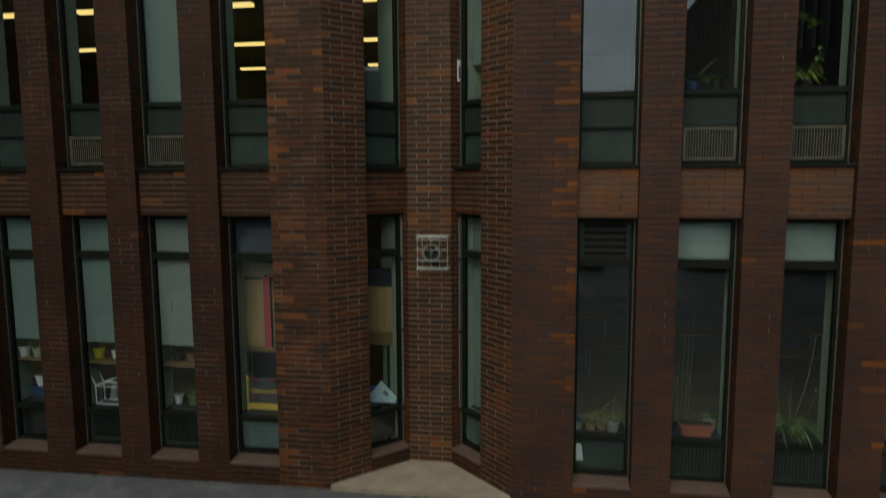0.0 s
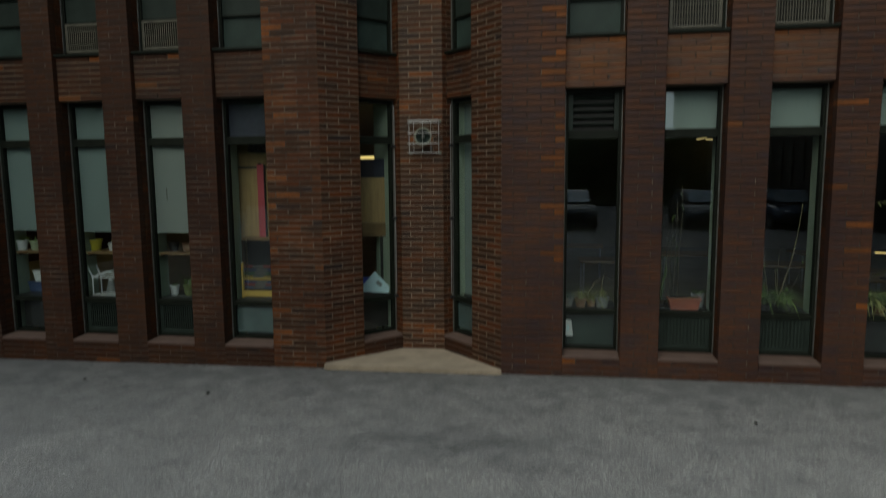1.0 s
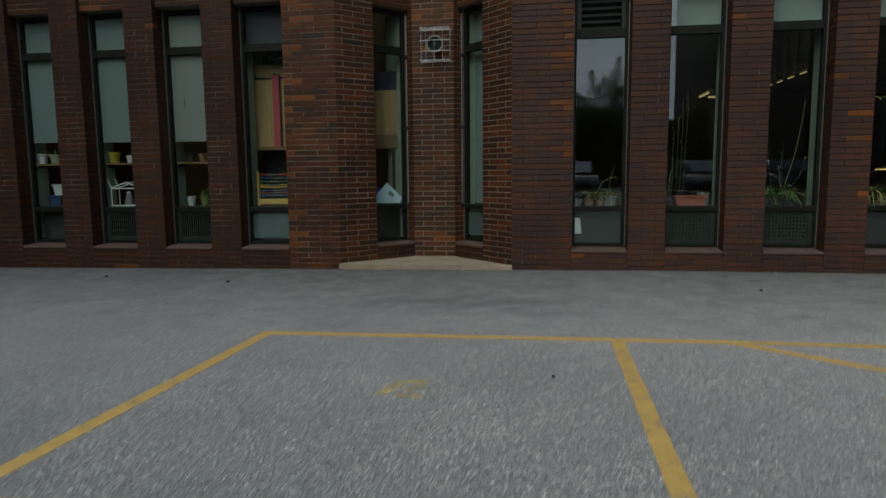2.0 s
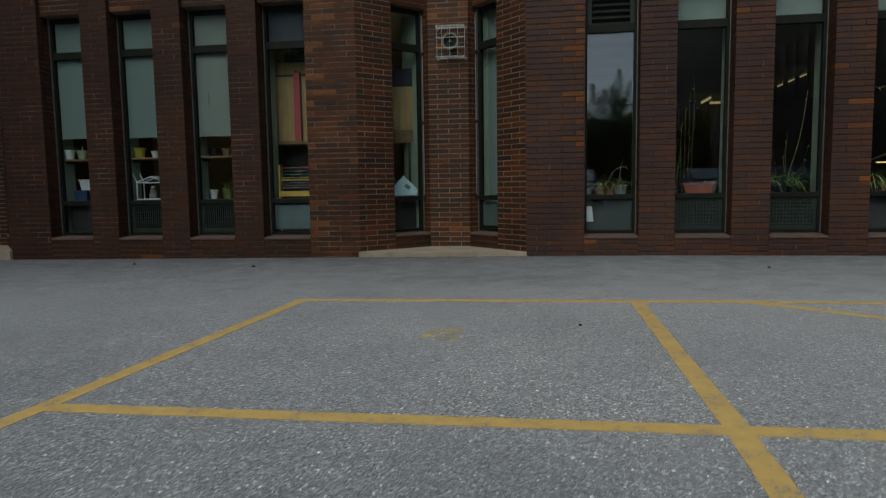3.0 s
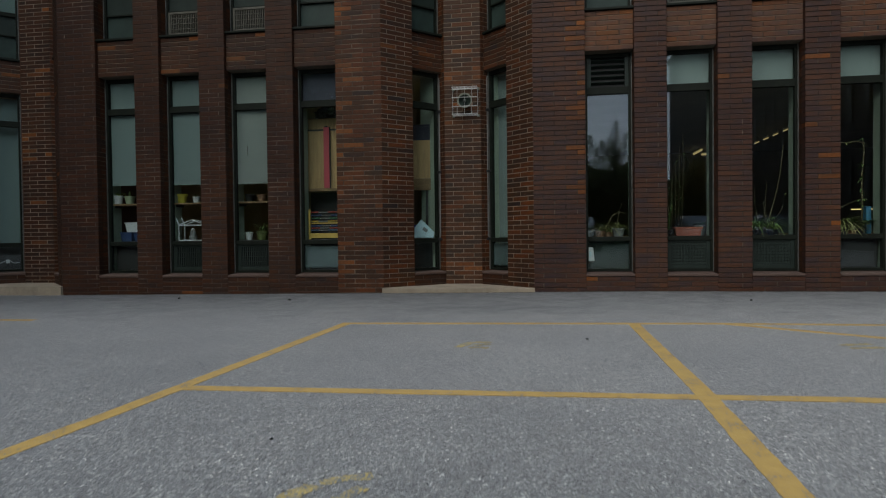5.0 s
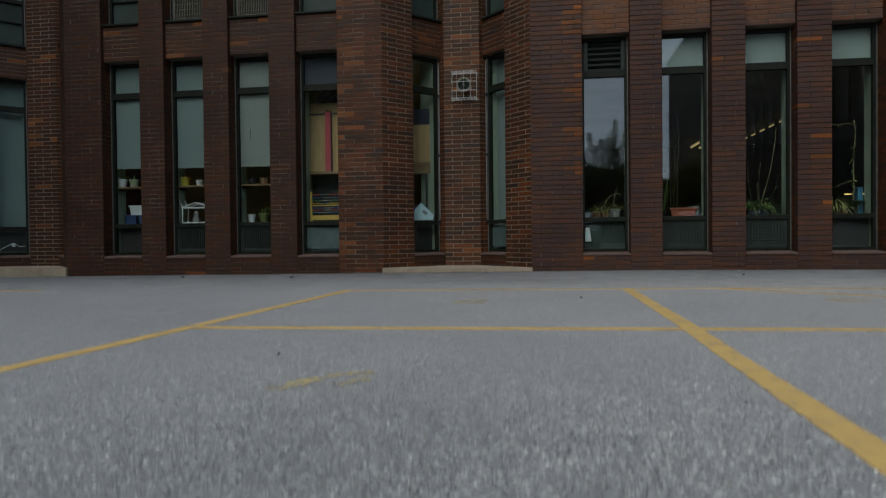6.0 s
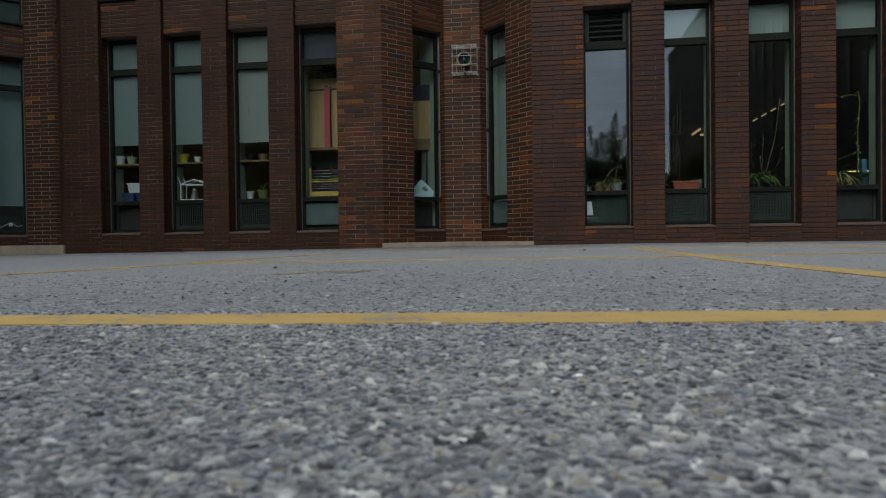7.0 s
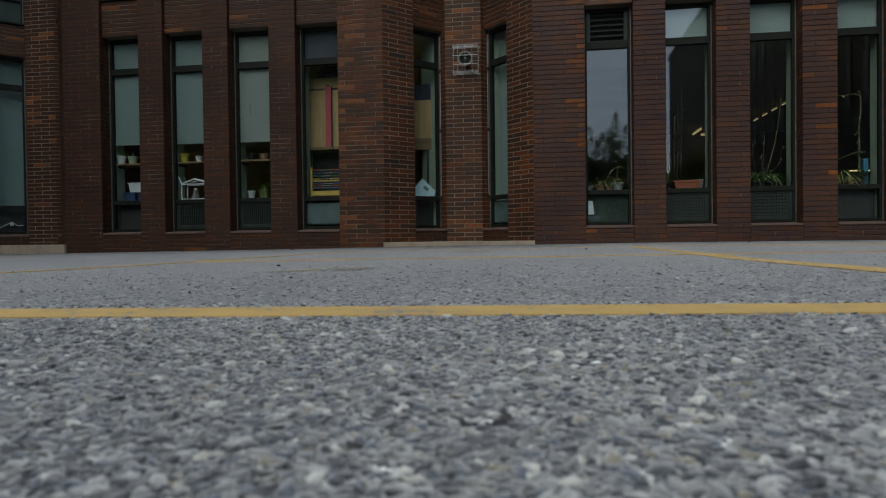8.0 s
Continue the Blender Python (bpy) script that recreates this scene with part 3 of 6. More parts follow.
def marking(x0, y0, x1, y1, lift=0.0022, width=0.09, material=None, label="yellow painted court line on the asphalt"):
    """A painted line with a slightly uneven edge, 3 mm proud."""
    bm = bmesh.new()
    a, c = Vector((x0, y0, 0)), Vector((x1, y1, 0))
    d = (c - a).normalized()
    side = Vector((-d.y, d.x, 0)) * width / 2
    steps = max(2, int((c - a).length / 0.06))
    prev = None
    for i in range(steps + 1):
        p = a + (c - a) * i / steps
        row = []
        for k, dz in ((-1.03, -0.012), (-1, lift), (1, lift), (1.03, -0.012)):
            q = p + side * k * (1 + RNG.uniform(-0.05, 0.05))
            row.append(bm.verts.new((q.x, q.y, ground_z(q.x, q.y) + dz)))
        if prev:
            for k in range(3):
                bm.faces.new((prev[k], row[k], row[k + 1], prev[k + 1]))
        prev = row
    bmesh.ops.recalc_face_normals(bm, faces=bm.faces[:])
    solid("line_marking", bm, material or PAINT, label, "road marking", "structure", "court lines")


marking(-1.16, -3.15, 6.5, -3.14)
marking(-1.115, -3.20, -1.38, -8.16)
marking(-1.20, -5.66, 6.5, -5.68, 0.0024)
marking(1.385, -3.20, 1.386, -5.60)
marking(1.386, -5.60, 1.315, -8.14)
marking(-2.6, -8.28, 3.6, -8.10, 0.0012)
marking(2.10, -3.14, 5.3, -5.60, 0.0015)
marking(-4.44, -2.93, -6.6, -2.86)


def worn_figure(x, y, strokes, label):
    bm = bmesh.new()
    for x0, y0, x1, y1, w in strokes:
        a, c = Vector((x + x0, y + y0, 0)), Vector((x + x1, y + y1, 0))
        d = (c - a).normalized()
        s = Vector((-d.y, d.x, 0)) * w / 2
        steps = 6
        prev = None
        for i in range(steps + 1):
            p = a + (c - a) * i / steps
            row = [bm.verts.new((*(p + s * k * RNG.uniform(0.7, 1.2)).xy, ground_z(p.x, p.y) + 0.0022 + 0.0004 * len(bm.verts) / 60)) for k in (-1, 1)]
            if prev:
                bm.faces.new((prev[0], row[0], row[1], prev[1]))
            prev = row
    bmesh.ops.recalc_face_normals(bm, faces=bm.faces[:])
    solid("paint_mark", bm, PAINT_WORN, label, "road marking", "structure")


worn_figure(0.15, -4.27, ((-0.1, -0.11, -0.02, 0.12, 0.07), (0.0, 0.12, 0.12, 0.10, 0.07), (0.11, 0.05, 0.02, -0.04, 0.07), (-0.02, -0.10, 0.12, -0.12, 0.07)), "almost worn-off yellow painted figure on asphalt")
worn_figure(-0.02, -6.92, ((-0.12, -0.17, -0.04, 0.02, 0.07), (-0.03, 0.05, 0.12, 0.12, 0.06), (0.12, 0.02, 0.05, -0.10, 0.05)), "almost worn-off yellow painted figure on asphalt")
worn_figure(2.68, -4.2, ((-0.12, 0.02, 0.10, 0.10, 0.07), (-0.10, -0.10, 0.12, -0.04, 0.07)), "almost worn-off yellow painted figure on asphalt")


def crumb(x, y, r):
    bm = bmesh.new()
    bmesh.ops.create_icosphere(bm, subdivisions=1, radius=r)
    for v in bm.verts:
        v.co = Vector((v.co.x * RNG.uniform(0.8, 1.4), v.co.y * RNG.uniform(0.8, 1.3), v.co.z * RNG.uniform(0.4, 0.7)))
        v.co += Vector((x, y, ground_z(x, y) + r * 0.4))
    solid("pebble", bm, BLACK, "small dark crumb lying on the asphalt", "pebble", group="crumbs on the yard")


for cx, cy, cr in ((-0.387, -6.46, 0.008), (-2.52, -1.0, 0.02), (0.95, -4.0, 0.012), (2.9, -1.2, 0.018), (-4.2, -0.7, 0.02)):
    crumb(cx, cy, cr)

def tar_clot(x, y, w, d, seed):
    """A dark hollow of bare tar between the chips."""
    rng = random.Random(seed)
    bm = bmesh.new()
    z = ground_z(x, y)
    for k in range(9):
        cx, cy, r = x + rng.uniform(-w, w), y + rng.uniform(-d, d), rng.uniform(0.003, 0.006)
        ring = [bm.verts.new((cx + r * rng.uniform(0.8, 1.7) * math.cos(q * 0.898), cy + r * rng.uniform(0.5, 1.0) * math.sin(q * 0.898), z - 0.001)) for q in range(7)]
        tip = bm.verts.new((cx, cy, z + rng.uniform(0.0012, 0.0022)))
        for q in range(7):
            bm.faces.new((ring[q], ring[(q + 1) % 7], tip))
    solid("tar_clot", bm, BLACK, "black clot of bare tar between stone chips", "tar", "stuff")


tar_clot(0.614, -8.614, 0.011, 0.006, 4)


def grit():
    """Dark grit and leaf crumbs at the foot of the wall, also standing in for its shade line."""
    rng = random.Random(21)
    bm = bmesh.new()
    for k in range(2600):
        x = rng.uniform(-6.5, 5.6)
        if -1.56 < x < 0.52:
            y = -0.06 - abs(rng.gauss(0, 0.018))
        else:
            y = -0.004 - abs(rng.gauss(0, 0.03)) * (0.4 + abs(math.sin(x * 2.3) * math.sin(x * 0.9 + 1)) * 1.6)
        r = rng.uniform(0.004, 0.013)
        z = ground_z(x, y)
        ring = [bm.verts.new((x + r * rng.uniform(0.7, 1.5) * math.cos(q * 1.257 + x), y + r * 0.6 * rng.uniform(0.7, 1.3) * math.sin(q * 1.257 + x), z - 0.001)) for q in range(5)]
        tip = bm.verts.new((x, y, z + r * rng.uniform(0.2, 0.5)))
        for q in range(5):
            bm.faces.new((ring[q], ring[(q + 1) % 5], tip))
    solid("grit", bm, SOIL, "dark grit and crumbs along the foot of the wall, doubling as its line of shade", "grit", "stuff")


grit()

# ---- the building's plan ----
COURSE, JOINT, BRICK_L, DEPTH = 0.0652, 0.0095, 0.297, 0.10
LINTEL, UPPER_SILL, SILL_TOP = 3.187, 3.709, 0.253
FIRST, LAST = 50, -41                       # courses below and above the lintel
WALL_TOP, BRICK_TOP = 7.6, LINTEL - LAST * COURSE
WIN_W = 0.625
LEFT_X = (-5.893, -4.876, -3.855, -2.831)   # left edges of the openings
RIGHT_X = (1.201, 2.234, 3.274, 4.311)
NL, NR, NDEPTH = -1.552, 0.515, 0.765       # the recess between the two blocks
AXIS = (NL + NR) / 2
OPEN_S = 0.523                              # where a recess window starts along its slanted wall
SLANT = NDEPTH * math.sqrt(2)
BLOCK_END, AXIS_L = -6.505, -6.505 - (NR - NL) / 2
R2 = math.sqrt(0.5)

BRICK_MESHES = {}


def brick_mesh(length, material):
    key = (round(length, 3), material.name)
    if key not in BRICK_MESHES:
        h, c = COURSE - JOINT, 0.0035
        bm = bmesh.new()
        back = [bm.verts.new(p) for p in ((0, DEPTH, 0), (length, DEPTH, 0), (length, DEPTH, h), (0, DEPTH, h))]
        mid = [bm.verts.new(p) for p in ((0, c, 0), (length, c, 0), (length, c, h), (0, c, h))]
        front = [bm.verts.new(p) for p in ((c, 0, c), (length - c, 0, c), (length - c, 0, h - c), (c, 0, h - c))]
        bm.faces.new(front)
        for a, o in ((front, mid), (mid, back)):
            for i in range(4):
                j = (i + 1) % 4
                bm.faces.new((a[i], o[i], o[j], a[j]))
        bmesh.ops.recalc_face_normals(bm, faces=bm.faces[:])
        BRICK_MESHES[key] = finish("brick", bm, material)
    return BRICK_MESHES[key]


def run_of(width, offset):
    """Where bricks lie in one course of that width, whose first joint stands at offset."""
    cuts = [0.0]
    p = offset if offset > 0.04 else offset + BRICK_L
    while p < width - 0.04:
        cuts.append(p)
        p += BRICK_L
    cuts.append(width)
    return [(a + (JOINT / 2 if a > 0 else 0), b - (JOINT / 2 if b < width else 0)) for a, b in zip(cuts, cuts[1:])]


def lay(parent, origin, angle, width, k0, k1, odd, even, orange=None, rng=None, dz=0.0, usual=None):
    """Bricks of a face as objects under parent: origin (x, y) of its left end, angle of its run, courses k1..k0 counted down from the lintel."""
    rng = rng or RNG
    turn = Matrix.Rotation(angle, 4, "Z")
    for k in range(k1, k0):
        z = LINTEL - (k + 1) * COURSE + JOINT / 2 + dz
        for a, b in run_of(width, odd if k % 2 else even):
            p = orange((a + b) / 2 / width, z) if orange else 0.012
            u = rng.random()
            mat = BRICK_ORANGE if u < p else (usual or (BRICK_BLUE if u > 0.975 else BRICK))
            ob = new("brick", brick_mesh(b - a, mat))
            ob.parent = parent
            ob.matrix_world = Matrix.Translation((origin[0], origin[1], 0)) @ turn @ pose(a, rng.uniform(-0.0015, 0.0015), z + rng.uniform(-0.0006, 0.0006), 0, 0, rng.uniform(-0.25, 0.25))


def head_joints(parent, origin, angle, width, k0, k1, odd, even, material=None, dz=0.0):
    """Upright joints stand nearly flush, while the bed joints are raked."""
    bm = bmesh.new()
    m = Matrix.Translation((origin[0], origin[1], 0)) @ Matrix.Rotation(angle, 4, "Z")
    for k in range(k1, k0):
        z = LINTEL - (k + 1) * COURSE + JOINT / 2 + dz
        for a, b in run_of(width, odd if k % 2 else even)[:-1]:
            back = 0.0022 if RNG.random() < 0.6 else 0.006
            box(b - 0.0005, b + JOINT + 0.0005, back, 0.02, z, z + COURSE - JOINT, bm=bm, m=m)
    part("head_joints", bm, material or MORTAR_HEAD, parent, "patchy pale upright joints", kind="stuff")


def lay_joined(parent, faces, k0, k1):
    """Bricks of returns and of faces that are hardly seen, in one mesh."""
    bm = bmesh.new()
    for origin, angle, width, odd, even, depth in faces:
        m = Matrix.Translation((origin[0], origin[1], 0)) @ Matrix.Rotation(angle, 4, "Z")
        for k in range(k1, k0):
            z = LINTEL - (k + 1) * COURSE + JOINT / 2
            for a, b in run_of(width, odd if k % 2 else even):
                d = RNG.uniform(-0.0012, 0.0012)
                box(a, b, d, depth, z, z + COURSE - JOINT, bm=bm, m=m)
    bmesh.ops.recalc_face_normals(bm, faces=bm.faces[:])
    part("return_bricks", bm, BRICK_JOINED, parent, kind="stuff")


WALL_LABEL = "dark brown and purple brick wall with raked joints"
MB, MBL = 0.007, 0.004     # the mortar lies this far behind the bricks; less in the repointed recess


# ---- openings ----
def window(name, m, label, upper=False, lower="panel", top="glass", wide=WIN_W, fore=0.0):
    """A tall window in its opening: local x along the wall, y inwards from the wall's face, z up."""
    w = thing(name, label, "window", m @ pose(0, -fore, 0), "structure")
    y0, y1, j = 0.222, 0.292, 0.042
    zb, zt = (UPPER_SILL + 0.036, UPPER_SILL + 2.93) if upper else (SILL_TOP + 0.012, LINTEL - 0.003)
    rail, rail_h = (4.452, 0.066) if upper else (0.672, 0.062)
    tr, tr_h = (6.05, 0.08) if upper else (2.645, 0.095)
    bm = box(0.001, j, y0, y1, zb, zt, 0.004)
    box(wide - j, wide - 0.001, y0, y1, zb, zt, 0.004, bm)
    box(j, wide - j, y0 + 0.003, y1, zt - 0.05, zt, 0.004, bm)
    box(j, wide - j, y0 + 0.003, y1, zb, zb + 0.036, 0.004, bm)
    part("window_frame", bm, FRAME, w, "dark bronze-green metal frame")
    part("transom", box(j, wide - j, y0 - 0.004, y1, tr, tr + tr_h, 0.004), FRAME, w)
    part("lower_rail", box(j, wide - j, y0 - 0.012, y1, rail, rail + rail_h, 0.006), FRAME, w)
    for x0, x1 in ((0.002, 0.014), (wide - 0.014, wide - 0.002)):
        part("edge_strip", box(x0, x1, y0 - 0.016, y0 - 0.001, zb, zt), STRIP, w, "weathered aluminium edge strip")
    pane = part("pane", box(j, wide - j, 0.255, 0.261, rail + rail_h, tr), GLASS, w, "clear dark window glass")
    pane.visible_shadow = False
    if top == "louvre":
        z0, z1 = tr + tr_h, zt - 0.05
        part("louvre_back", box(j, wide - j, y1 - 0.006, y1 + 0.02, z0, z1), BLACK, w)
        bm = box(j, j + 0.05, y0 + 0.004, y1 - 0.01, z0, z1, 0.003)
        box(wide - j - 0.05, wide - j, y0 + 0.004, y1 - 0.01, z0, z1, 0.003, bm)
        part("louvre_frame", bm, PANEL_DARK, w)
        for i in range(5):
            z = z0 + 0.035 + i * (z1 - z0 - 0.03) / 5
            part("slat", box(j + 0.05, wide - j - 0.05, -0.034, 0.034, -0.004, 0.004, m=pose(0, y0 + 0.042, z + 0.02, -32)), PANEL_DARK, w)
    else:
        pane = part("pane", box(j, wide - j, 0.255, 0.261, tr + tr_h, zt - 0.05), GLASS, w)
        pane.visible_shadow = False
    lo0, lo1 = zb + 0.036, rail
    if upper:
        mid = 4.128
        part("spandrel_panel", box(j, wide - j, 0.25, 0.28, mid + 0.022, rail), PANEL_DARK, w, "dark green metal panel")
        part("middle_bar", box(j, wide - j, y0 + 0.004, y1, mid, mid + 0.022, 0.003), FRAME, w)
        part("window_sill", box(-0.012 if not fore else 0.004, wide + (0.012 if not fore else -0.004), 0.03 + fore, 0.29, UPPER_SILL + 0.003, UPPER_SILL + 0.034, 0.006), FRAME, w, "dark green metal sill flashing")
        if lower == "grille":
            x0, x1, z0, z1 = j + 0.004, wide - j - 0.004, lo0 + 0.004, mid - 0.002
            bm = box(x0, x1, 0.205, 0.245, z0, z0 + 0.03, 0.003)
            box(x0, x1, 0.205, 0.245, z1 - 0.03, z1, 0.003, bm)
            box(x0, x0 + 0.035, 0.205, 0.245, z0 + 0.03, z1 - 0.03, 0.003, bm)
            box(x1 - 0.035, x1, 0.205, 0.245, z0 + 0.03, z1 - 0.03, 0.003, bm)
            g = part("grille_frame", bm, GRILLE, w, "beige ventilator grille")
            part("grille_back", box(x0, x1, 0.246, 0.27, z0, z1), BLACK, g)
            for i in range(17):
                x = x0 + 0.05 + i * (x1 - x0 - 0.10) / 16
                part("bar", box(x - 0.0045, x + 0.0045, 0.212, 0.238, z0 + 0.03, z1 - 0.03), GRILLE, g)
            for f in (0.27, 0.5, 0.73):
                z = z0 + f * (z1 - z0)
                part("bar", box(x0 + 0.035, x1 - 0.035, 0.216, 0.234, z - 0.004, z + 0.004), GRILLE, g)
        else:
            part("spandrel_panel", box(j, wide - j, 0.266, 0.28, lo0, mid), PANEL if lower == "panel" else PANEL_TEAL, w, "grey-green panel")
        return w
    bm = box(0.002, wide - 0.002, -0.012 + fore, 0.29, SILL_TOP - 0.040, SILL_TOP + 0.010)
    for v in bm.verts:
        if v.co.z > SILL_TOP and v.co.y < 0.1:
            v.co.z -= 0.022
    bmesh.ops.bevel(bm, geom=bm.edges[:], offset=0.005, segments=2, affect="EDGES")
    part("window_sill", bm, PRECAST, w, "pinkish brown precast stone sill")
    if lower == "grille":
        part("grille_back", box(j, wide - j, 0.268, 0.285, lo0, lo1), BLACK, w)
        bm = box(j, j + 0.05, 0.238, 0.268, lo0, lo1, 0.003)
        box(wide - j - 0.05, wide - j, 0.238, 0.268, lo0, lo1, 0.003, bm)
        box(j + 0.05, wide - j - 0.05, 0.238, 0.268, lo0, lo0 + 0.05, 0.003, bm)
        box(j + 0.05, wide - j - 0.05, 0.238, 0.268, lo1 - 0.03, lo1, 0.003, bm)
        part("grille_frame", bm, PANEL_DARK, w, "dark green ventilator grille")
        n = 15
        for i in range(n):
            x = j + 0.062 + i * (wide - 2 * j - 0.124) / (n - 1)
            part("bar", box(x - 0.006, x + 0.006, 0.242, 0.266, lo0 + 0.05, lo1 - 0.03), PANEL_DARK, w)
        for f in (0.25, 0.5, 0.75):
            z = lo0 + 0.05 + f * (lo1 - lo0 - 0.08)
            part("bar", box(j + 0.05, wide - j - 0.05, 0.246, 0.262, z - 0.005, z + 0.005), PANEL_DARK, w)
    elif lower == "slots":
        part("grille_back", box(j, wide - j, 0.268, 0.285, lo0, lo1), BLACK, w)
        xa, xb = j + 0.05, wide - j - 0.05
        bm = box(j, xa, 0.236, 0.267, lo0, lo1, 0.003)
        box(xb, wide - j, 0.236, 0.267, lo0, lo1, 0.003, bm)
        box(xa, xb, 0.236, 0.267, lo0, lo0 + 0.05, 0.003, bm)
        box(xa, xb, 0.236, 0.267, lo1 - 0.03, lo1, 0.003, bm)
        part("slot_panel", bm, PANEL_DARK, w, "grey-green slotted heater panel")
        rows = 7
        for i in range(rows):
            z = lo0 + 0.05 + (i + 0.5) * (lo1 - lo0 - 0.08) / rows
            part("slat", box(xa, xb, 0.240, 0.266, z - 0.013, z + 0.013), PANEL_DARK, w)
        for i in range(12):
            x = xa + (i + 0.5) * (xb - xa) / 12
            part("bar", box(x - 0.009, x + 0.009, 0.239, 0.2655, lo0 + 0.05, lo1 - 0.03), PANEL_DARK, w)
    elif lower == "teal":
        bm = box(j, wide - j, 0.272, 0.285, lo0 + 0.03, lo1 - 0.02, 0.02)
        part("backing_panel", bm, PANEL_TEAL, w, "pale teal panel behind glass")
        part("pane", box(j, wide - j, 0.255, 0.261, lo0, lo1), GLASS, w).visible_shadow = False
    elif lower == "grey":
        part("backing_panel", box(j, wide - j, 0.31, 0.325, lo0, lo1), PANEL, w, "grey board behind glass")
        part("pane", box(j, wide - j, 0.255, 0.261, lo0, lo1), GLASS, w).visible_shadow = False
    else:
        part("backing_panel", box(j, wide - j, 0.36, 0.375, lo0, lo1), COUNTER, w, "dark board behind glass")
        part("pane", box(j, wide - j, 0.255, 0.261, lo0, lo1), GLASS, w).visible_shadow = False
    return w


def roller_blind(m, z0, z1, material, label, wide=WIN_W, depth=0.315):
    b = thing("roller_blind", label, "blind", m @ pose(0, depth, z0), group="window blinds")
    bm = bmesh.new()
    nx, nz = 10, 24
    g = [[bm.verts.new((0.03 + (wide - 0.06) * i / nx, 0.0025 * math.sin(7 * i / nx + 0.6) * (1 - k / nz) + 0.0015 * math.sin(9 * k / nz), (z1 - z0) * k / nz)) for i in range(nx + 1)] for k in range(nz + 1)]
    for r0, r1 in zip(g, g[1:]):
        for i in range(nx):
            bm.faces.new((r0[i], r0[i + 1], r1[i + 1], r1[i]))
    back = bmesh.ops.extrude_face_region(bm, geom=bm.faces[:])
    for v in back["geom"]:
        if isinstance(v, bmesh.types.BMVert):
            v.co.y += 0.0012
    bmesh.ops.recalc_face_normals(bm, faces=bm.faces[:])
    part("cloth", bm, material, b, smooth=False)
    part("hem_bar", box(0.03, wide - 0.03, -0.006, 0.006, -0.012, 0.004, 0.002), material, b)
    return b


# ---- walls ----
def opening_pose(x):
    return pose(x, 0, 0)


def left_slant(axis):
    """Frame of the recess wall that runs back to the right: x along it from the outer corner."""
    return pose(axis - (NR - NL) / 2, 0, 0, 0, 0, 45)


def right_slant(axis):
    """Frame of the recess wall that comes forward to the right: x along it from the middle pier."""
    return pose(axis + (NR - NL) / 2 - NDEPTH, NDEPTH, 0, 0, 0, -45)


WALLS = []


def thin_orange(f, z):
    return 0.008


def left_edge_orange(f, z):
    return (0.42 if z > 1.7 else 0.16) if f < 0.3 else 0.05


def right_edge_orange(f, z):
    return (0.40 if z > 1.2 else 0.08) if f > 0.7 else 0.006


def middle_orange(f, z):
    return 0.08


def pier(name, x0, x1, odd, even, orange=None, returns=(True, True)):
    back = MB if x0 > 0.45 else 0.0035
    w = solid(name, prism([(x0 + MB, back), (x1 - MB, back), (x1 - MB, 0.30), (x0 + MB, 0.30)], -0.3, WALL_TOP), MORTAR_DARK if x0 > 0.45 else MORTAR_MID if orange is left_edge_orange else MORTAR_PATCHY, WALL_LABEL, "wall", "structure")
    WALLS.append((w, "front", (x0, 0), 0.0, x1 - x0, odd, even, orange, returns, x0, x1))


A, B = BRICK_L, BRICK_L / 2
for i in range(3):
    pier(f"wall_pier_{i + 1}", LEFT_X[i] + WIN_W, LEFT_X[i + 1], A, B, thin_orange)
    pier(f"wall_pier_{i + 4}", RIGHT_X[i] + WIN_W, RIGHT_X[i + 1], A, B, thin_orange)
pier("wall_pier_7", BLOCK_END, LEFT_X[0], 0.27, 0.12, thin_orange, (False, True))
pier("wall_pier_8", LEFT_X[3] + WIN_W, NL, 0.10, 0.243, left_edge_orange, (True, False))
pier("wall_pier_9", NR, RIGHT_X[0], 0.13, 0.28, right_edge_orange, (False, True))
pier("wall_pier_10", RIGHT_X[3] + WIN_W, RIGHT_X[3] + WIN_W + 0.66, A, B, thin_orange, (True, False))


def slant_wall(name, frame_m, s0, s1, odd, even, flip):
    """The solid part of a recess's slanted wall."""
    poly = [frame_m @ Vector(p) for p in ((s0 + 0.002, MBL, 0), (s1 - 0.002, MBL, 0), (s1 - 0.002, 0.28, 0), (s0 + 0.002, 0.28, 0))]
    w = solid(name, prism([(p.x, p.y) for p in poly], -0.3, WALL_TOP), MORTAR_LIGHT if poly[0].x > -5 else MORTAR_PATCHY, WALL_LABEL, "wall", "structure")
    WALLS.append((w, "slant", frame_m, s0, s1 - s0, odd, even, thin_orange, flip, 0, 0))


slant_wall("wall_slant_1", left_slant(AXIS), 0, OPEN_S, 0.10, 0.25, False)
slant_wall("wall_slant_2", right_slant(AXIS), SLANT - OPEN_S, SLANT, 0.12, 0.27, True)
slant_wall("wall_slant_3", left_slant(AXIS_L), 0, OPEN_S, 0.10, 0.25, False)
slant_wall("wall_slant_4", right_slant(AXIS_L), SLANT - OPEN_S, SLANT, 0.12, 0.27, True)


